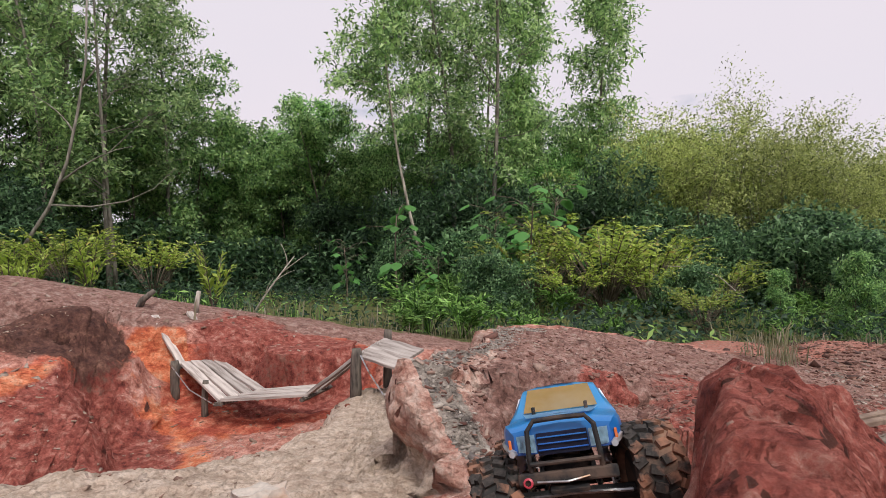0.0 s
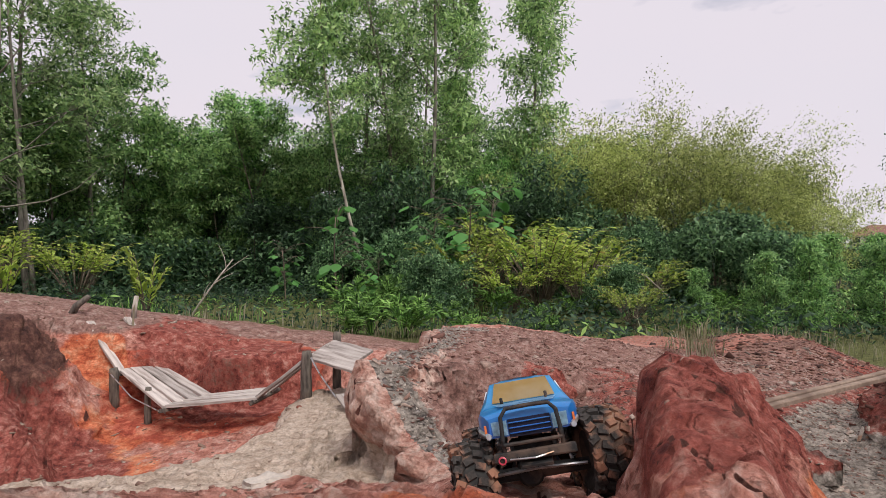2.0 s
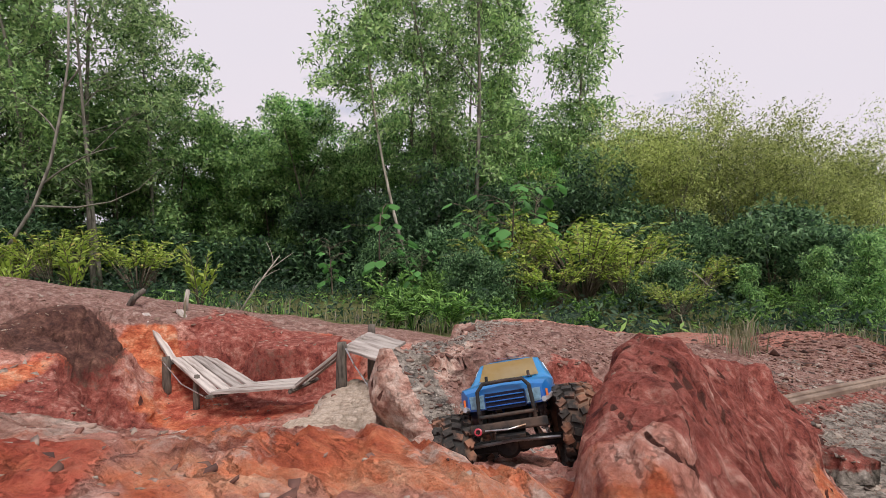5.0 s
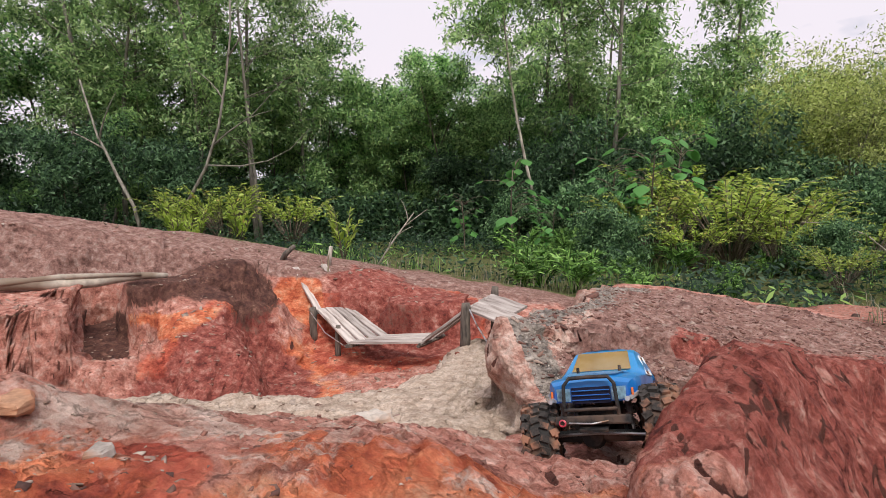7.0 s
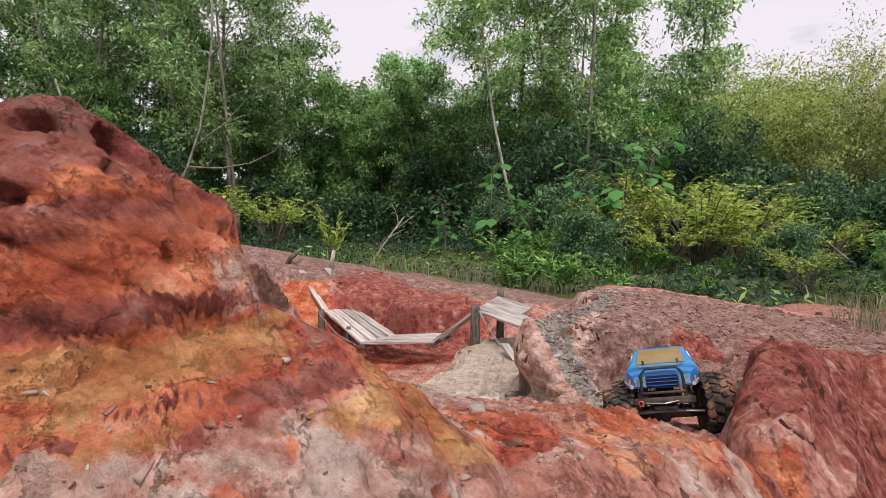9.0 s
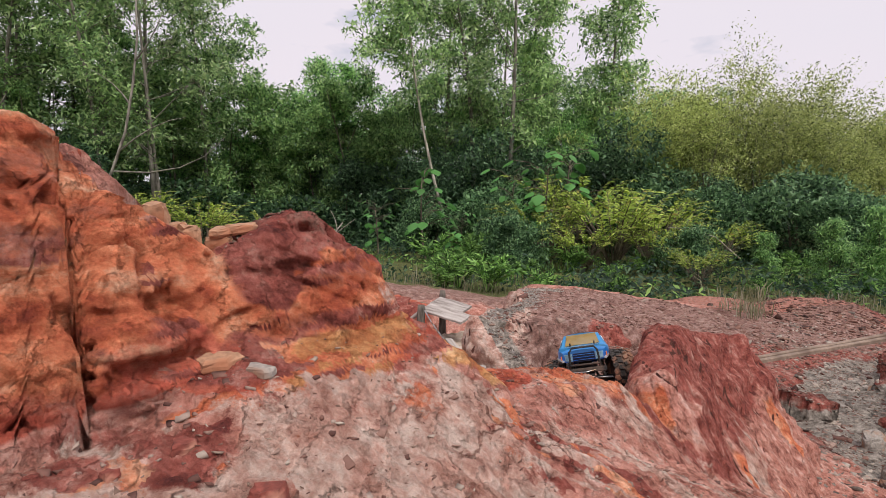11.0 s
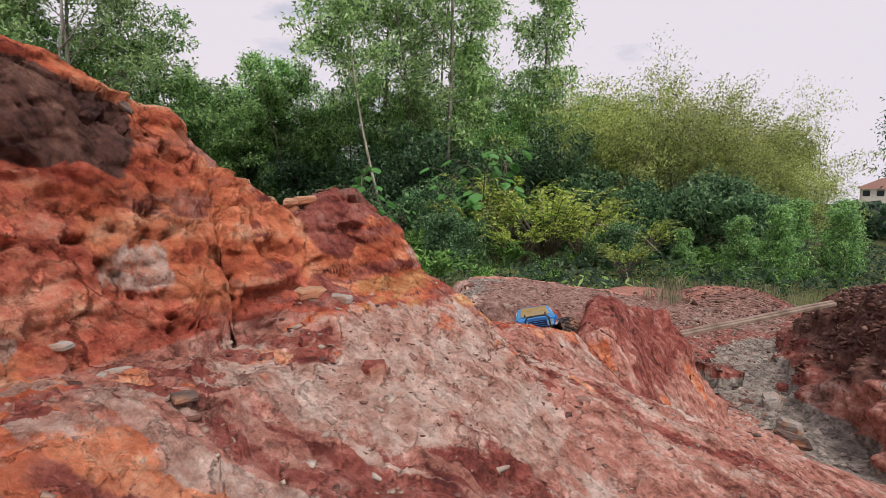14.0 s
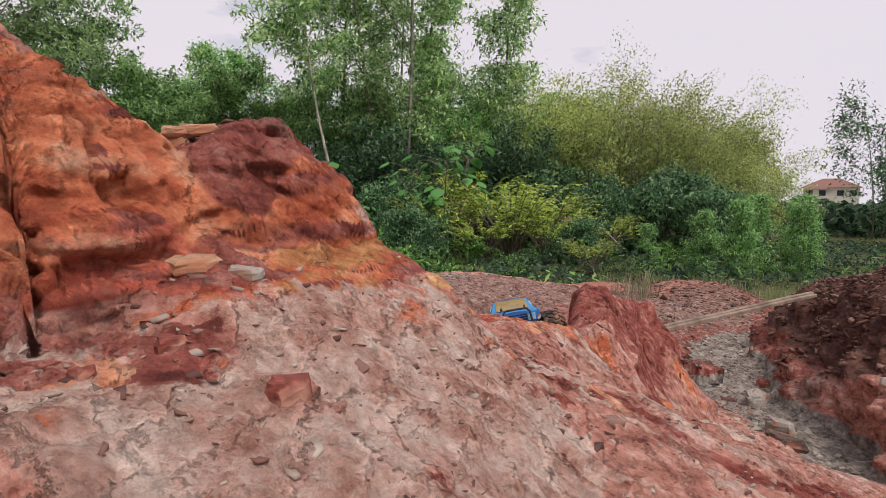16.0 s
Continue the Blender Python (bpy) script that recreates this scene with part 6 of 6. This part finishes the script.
# ---- stones ----
stone_mats = {
    "ochre": simple("ochre_stone", (0.36, 0.2, 0.12), 0.9, 0, 0.3, 60, 0.6, (0.36, 0.15, 0.08), 0, 0.3),
    "grey": simple("grey_stone", (0.3, 0.265, 0.235), 0.9, 0, 0.3, 60, 0.6, (0.3, 0.17, 0.11), 0, 0.35),
    "dark": simple("dark_stone", (0.09, 0.06, 0.05), 0.85, 0, 0.4, 60, 0.6, (0.3, 0.15, 0.09), 0, 0.3),
    "red": simple("red_stone", (0.2, 0.05, 0.036), 0.9, 0, 0.4, 60, 0.6, (0.4, 0.2, 0.14), 0, 0.3),
    "white": simple("pale_stone", (0.46, 0.41, 0.36), 0.9, 0, 0.2, 60, 0.6, (0.4, 0.25, 0.17), 0, 0.3),
}


def stone(x, y, size, kind, seed, label, turn_=0, tip=(0, 0), sink=0.25, z=None):
    """A broken stone with flat facets and chipped edges."""
    rng = random.Random(seed)
    bm = bmesh.new()
    count = rng.randint(6, 8)
    rim = [(2 * math.pi * (k + rng.uniform(-0.3, 0.3)) / count, rng.uniform(0.72, 1.08)) for k in range(count)]
    levels = [(-1, 0.86), (-0.45, 1.0), (0.5, 0.97), (1, 0.8)]
    rows = []
    for h, k in levels:
        rows.append([bm.verts.new((math.cos(a_) * r_ * k * rng.uniform(0.93, 1.05) * size[0] / 2, math.sin(a_) * r_ * k * rng.uniform(0.93, 1.05) * size[1] / 2, (h + rng.uniform(-0.18, 0.18)) * size[2] / 2)) for a_, r_ in rim])
    for low_row, high_row in zip(rows, rows[1:]):
        for k in range(count):
            bm.faces.new((low_row[k], low_row[(k + 1) % count], high_row[(k + 1) % count], high_row[k]))
    for row, h in ((rows[0][::-1], -1), (rows[-1], 1)):
        hub = bm.verts.new((rng.uniform(-0.15, 0.15) * size[0], rng.uniform(-0.15, 0.15) * size[1], h * rng.uniform(0.95, 1.2) * size[2] / 2))
        for k in range(count):
            bm.faces.new((row[k], row[(k + 1) % count], hub))
    bmesh.ops.subdivide_edges(bm, edges=bm.edges, cuts=1, use_grid_fill=True)
    for v in bm.verts:
        v.co += Vector((rng.uniform(-1, 1), rng.uniform(-1, 1), rng.uniform(-1, 1))) * 0.035 * min(size) * 1.5
    me = bpy.data.meshes.new("stone")
    bm.to_mesh(me)
    bm.free()
    me.materials.append(stone_mats[kind])
    ob = new("stone", me)
    base = ground_z(x, y) if z is None else z
    ob.matrix_basis = pose(x, y, base + size[2] * (0.45 - sink), tip[0], tip[1], turn_)
    return tagged(ob, label, "stone")


stone(-0.435, -0.085, (0.058, 0.04, 0.016), "ochre", 1, "thin flat ochre stone at the foot of the bank", 20, (8, 0))
stone(-0.385, -0.09, (0.05, 0.022, 0.012), "grey", 2, "narrow grey shard beside the ochre stone", -25, (6, 4))
for k, (x, y, w, d, h, up, kind, turn_) in enumerate(((-0.56, 0.03, 0.04, 0.035, 0.045, 0, "ochre", 10), (-0.54, 0.04, 0.04, 0.032, 0.012, 0.017, "ochre", 60), (-0.52, 0.035, 0.034, 0.03, 0.034, 0, "ochre", 0), (-0.49, 0.05, 0.042, 0.032, 0.016, 0, "ochre", 20), (-0.485, 0.052, 0.044, 0.03, 0.012, 0.014, "ochre", 75), (-0.46, 0.065, 0.05, 0.034, 0.014, 0.006, "ochre", 15))):
    stone(x, y, (w, d, h), kind, 60 + k, "flat %s stone stacked on the bank's crest" % kind, turn_, (3, -4), 0.1, ground_z(x, y) + up)
stone(-0.66, -0.17, (0.055, 0.014, 0.008), "dark", 10, "thin black sliver of stone on the bank", -40, (20, 30), 0.1)
stone(-0.66, -0.36, (0.045, 0.02, 0.008), "grey", 11, "flat grey stone in the clay", 15, (6, 5))
stone(-0.6, -0.355, (0.05, 0.022, 0.008), "grey", 12, "small grey stone in the clay", 60)
stone(-0.51, -0.41, (0.034, 0.026, 0.007), "dark", 13, "dark flat stone tilted on the clay", -10, (6, 0), 0.1)
stone(-0.33, -0.235, (0.042, 0.030, 0.024), "red", 14, "red broken stone in pale clay", 30)
stone(-0.42, -0.2, (0.030, 0.024, 0.018), "red", 15, "small red stone in pale clay", 70)
stone(-0.465, -0.24, (0.021, 0.017, 0.013), "red", 16, "small red stone in pale clay", 10)
stone(-0.17, 1.1, (0.09, 0.06, 0.055), "white", 17, "pale broken stone on the track", 20)
stone(-1.5, 2.2, (0.16, 0.12, 0.09), "grey", 22, "grey stone on the sand's edge", 10)
stone(-1.8, 2.35, (0.14, 0.1, 0.08), "ochre", 23, "ochre stone on the sand's edge", 50)
stone(-2.05, 2.4, (0.2, 0.13, 0.07), "grey", 24, "flat grey stone below the bank", 20)
stone(1.95, 2.2, (0.2, 0.12, 0.09), "grey", 25, "grey stone in the gully's mud", 40)
stone(1.75, 1.75, (0.16, 0.09, 0.07), "grey", 26, "long grey stone in the gully's mud", 110)
stone(2.25, 2.5, (0.12, 0.09, 0.05), "red", 27, "red stone in the gully's mud", 10)
stone(2.1, 1.55, (0.16, 0.12, 0.08), "grey", 28, "grey stone at the foot of the bank", 70)
stone(1.62, 1.58, (0.24, 0.1, 0.05), "dark", 29, "dark wet slab along the gully's channel", 102, (0, 4), 0.45)
for k, x in enumerate((2.53, 2.57)):
    stone(x, 3.06, (0.02, 0.02, 0.09), "white", 70 + k, "white chip standing in the gully's rubble", 20 * k, (8, 12 - 20 * k), 0.1)

for k, (x, y, w, kind) in enumerate(((-0.36, 0.42, 0.07, "ochre"), (-0.29, 0.40, 0.06, "grey"), (-0.42, 0.47, 0.08, "ochre"), (-0.24, 0.44, 0.045, "ochre"), (-0.33, 0.36, 0.05, "grey"), (-0.5, 0.44, 0.08, "grey"), (-0.19, 0.37, 0.035, "ochre"), (-0.12, 0.4, 0.03, "grey"))):
    stone(x, y, (w, w * 0.75, w * 0.28), kind, 40 + k, "flat %s stone on the clay rise" % kind, 47 * k, (4, -3), 0.15)

# ---- shards of clay and stone over the ground ----
def shards(name, seed, count, weight, size, material, label, flat_only=2.0):
    """Angular flakes lying on the ground where weight (an array over the sheet) is high."""
    rng = np.random.default_rng(seed)
    w = (weight * (1 - steep) ** flat_only * ring_r**2 * (np.abs(ring_a) < 1.05)).ravel()
    pick = rng.choice(w.size, count, p=w / w.sum())
    p = np.stack([gx2, gy2, gz], -1).reshape(-1, 3)[pick] - (0, 0, 0.12 * size)
    s = size * rng.lognormal(0, 0.45, (count, 1))
    box = np.array([(x, y, z) for z in (-1, 1) for y in (-1, 1) for x in (-1, 1)], float)
    v = box[None] * rng.uniform(0.45, 1.0, (count, 8, 3)) * np.stack([np.ones(count), rng.uniform(0.4, 0.9, count), rng.uniform(0.16, 0.4, count)], -1)[:, None]
    yaw, tx, ty = rng.uniform(0, 6.3, count), rng.normal(0, 0.3, count), rng.normal(0, 0.3, count)
    c, n_ = np.cos(yaw)[:, None], np.sin(yaw)[:, None]
    x, y, z = v[..., 0], v[..., 1], v[..., 2]
    x, y = c * x - n_ * y, n_ * x + c * y
    z = z + x * tx[:, None] + y * ty[:, None]
    v = np.stack([x, y, z], -1) * s[:, None] * 0.5 + p[:, None]
    face = np.array([(0, 2, 3, 1), (4, 5, 7, 6), (0, 1, 5, 4), (2, 6, 7, 3), (0, 4, 6, 2), (1, 3, 7, 5)])
    f = (np.arange(count)[:, None, None] * 8 + face[None]).reshape(-1, 4)
    return tagged(new(name, quads(name, v.reshape(-1, 3), f, material, False)), label, "stones", kind="stuff")


def shard_material(name, stops):
    mat, n, l, b = nodes_of(name)
    geo = n.new("ShaderNodeNewGeometry")
    r = ramp_node(n, stops)
    l.new(geo.outputs["Random Per Island"], r.inputs[0])
    t = n.new("ShaderNodeTexNoise")
    t.inputs["Scale"].default_value = 90
    l.new(geo.outputs["Position"], t.inputs["Vector"])
    m = n.new("ShaderNodeMixRGB")
    m.blend_type = "MULTIPLY"
    m.inputs[0].default_value = 0.7
    g = ramp_node(n, [(0.3, (0.6, 0.6, 0.6)), (0.7, (1.2, 1.2, 1.2))])
    l.new(t.outputs["Fac"], g.inputs[0])
    l.new(r.outputs[0], m.inputs[1])
    l.new(g.outputs[0], m.inputs[2])
    l.new(m.outputs[0], b.inputs["Base Color"])
    b.inputs["Roughness"].default_value = 0.92
    return mat


red_shard = shard_material("red_shards", [(0.0, (0.085, 0.035, 0.027)), (0.4, (0.18, 0.085, 0.065)), (0.75, (0.27, 0.155, 0.12)), (1.0, (0.38, 0.29, 0.24))])
pale_shard = shard_material("pale_shards", [(0.0, (0.15, 0.07, 0.05)), (0.4, (0.32, 0.23, 0.175)), (0.8, (0.43, 0.36, 0.3)), (1.0, (0.23, 0.07, 0.045))])
mud_shard = shard_material("mud_shards", [(0.0, (0.08, 0.065, 0.055)), (0.5, (0.26, 0.21, 0.175)), (1.0, (0.44, 0.37, 0.31))])
brown_shard = shard_material("brown_shards", [(0.0, (0.05, 0.024, 0.018)), (0.45, (0.13, 0.055, 0.04)), (0.8, (0.22, 0.11, 0.08)), (1.0, (0.32, 0.2, 0.15))])
scree = smooth(2.6, 1.2, d_block[0]) * (d_block[1] < 0.5) * smooth(1.7, 2.1, gy) * smooth(6.4, 5.4, gy)
shards("scree", 51, 16000, scree, 0.017, red_shard, "broken red shale lying on the mound")
gully = smooth(-0.02, -0.2, gz) * smooth(1.0, 1.4, gx) * smooth(6, 5, gy) * smooth(4.5, 3.5, gx)
shards("gully_rubble", 52, 2600, gully, 0.022, mud_shard, "grey rubble in the gully's mud")
east = smooth(2.0, 2.3, gx) * smooth(-0.25, -0.1, gz) * smooth(4.2, 3.4, gy) * smooth(3.5, 2.9, gx) * smooth(0.8, 1.3, gy)
east = east + 0.5 * smooth(1.2, 0.5, np.hypot(gx - 3.5, gy - 5.1))
shards("bank_rubble", 53, 10000, east, 0.026, brown_shard, "dark red rubble on the east bank", 0.25)
foreground = (1 - steep) ** 2 * (1 - 0.9 * on_hump) * smooth(1.5, 0.9, np.hypot(gx, gy - 0.1)) * smooth(0.3, 0.45, gz)
shards("clay_crumbs", 54, 3600, foreground, 0.0045, pale_shard, "small crumbs of clay on the ground")
shards("red_crumbs", 55, 1600, foreground * (red + 0.15), 0.006, red_shard, "red flakes of clay on the ground")
clods = smooth(0.17, 0.05, np.hypot(gx + 0.42, gy + 0.19)) + 0.25 * smooth(0.25, 0.1, np.abs(d_bank[0] - 0.2)) * (d_bank[1] < 0.5) * smooth(-0.7, -0.4, gy)
shards("red_clods", 57, 70, clods * ring_r ** -1, 0.011, red_shard, "broken red clods of clay below the bank")
shards("pale_chips", 58, 60, smooth(0.16, 0.22, d_bank[0]) * (1 - on_skirt) * smooth(0.5, 0.15, np.hypot(gx + 0.3, gy + 0.25)) * smooth(0.55, 0.6, gz) * ring_r ** -1, 0.010, pale_shard, "pale chips of clay on the flat")
crust_shard = shard_material("crust_shards", [(0.0, (0.14, 0.12, 0.11)), (0.5, (0.27, 0.24, 0.215)), (1.0, (0.42, 0.37, 0.32))])
crust = smooth(0.16, 0.04, np.abs(d_block[0] - 0.05)) * (d_block[1] < 0.6) * (d_block[3] < 0.62)
shards("crust_flakes", 59, 1600, crust, 0.015, crust_shard, "cracked grey crust flakes on the block's edge")
leftside_w = smooth(-0.3, -0.8, gx) * smooth(1.2, 1.8, gy) * smooth(6, 5, gy) * smooth(-4.5, -3.5, gx)
shards("gully_crumbs", 56, 2500, leftside_w, 0.02, pale_shard, "crumbs of clay in the west gully")

# ---- house beyond the trees ----
def make_house():
    root = empty("house", pose(133, 144, 1.6, 0, 0, -42))
    wall_mat = simple("cream_render", (0.6, 0.56, 0.5), 0.8, 0, 0.08, 1, 0.0)
    roof_mat = simple("brown_roof_tile", (0.22, 0.11, 0.085), 0.8, 0, 0.2, 3, 0.0)
    glass_mat = simple("dark_window_pane", (0.04, 0.05, 0.06), 0.15, 0, 0.1, 1, 0.0)
    bm = bmesh.new()
    add_box(bm, (13, 9, 5.4), pose(0, 0, 0.7))
    add_box(bm, (5, 3, 5.0), pose(-3.5, -5.5, 0.5))
    part("wall", bm, wall_mat, root)

    def hip(w, d, base_, rise, x, y):
        bm = bmesh.new()
        low_ = [bm.verts.new((x + a * w / 2, y + b * d / 2, base_)) for a, b in ((-1, -1), (1, -1), (1, 1), (-1, 1))]
        run = max(0.2, (w - d) / 2)
        t1, t2 = bm.verts.new((x - run, y, base_ + rise)), bm.verts.new((x + run, y, base_ + rise))
        for q in ((low_[0], low_[1], t2, t1), (low_[1], low_[2], t2), (low_[2], low_[3], t1, t2), (low_[3], low_[0], t1)):
            bm.faces.new(q)
        bm.faces.new(low_[::-1])
        return bm

    part("roof", hip(14.4, 10.4, 3.4, 2.6, 0, 0), roof_mat, root)
    part("porch_roof", hip(6.2, 4.2, 3.0, 1.2, -3.5, -5.5), roof_mat, root)
    for x in (-5, -2, 2.2, 5):
        win = part("window", panel([(x - 0.8, -4.55 - (2.5 if x < -1 else 0), 1.1), (x + 0.8, -4.55 - (2.5 if x < -1 else 0), 1.1), (x + 0.8, -4.55 - (2.5 if x < -1 else 0), 2.6), (x - 0.8, -4.55 - (2.5 if x < -1 else 0), 2.6)], 0.05), glass_mat, root)
    return tagged(root, "cream house with a brown hipped roof far off", "house")


make_house()
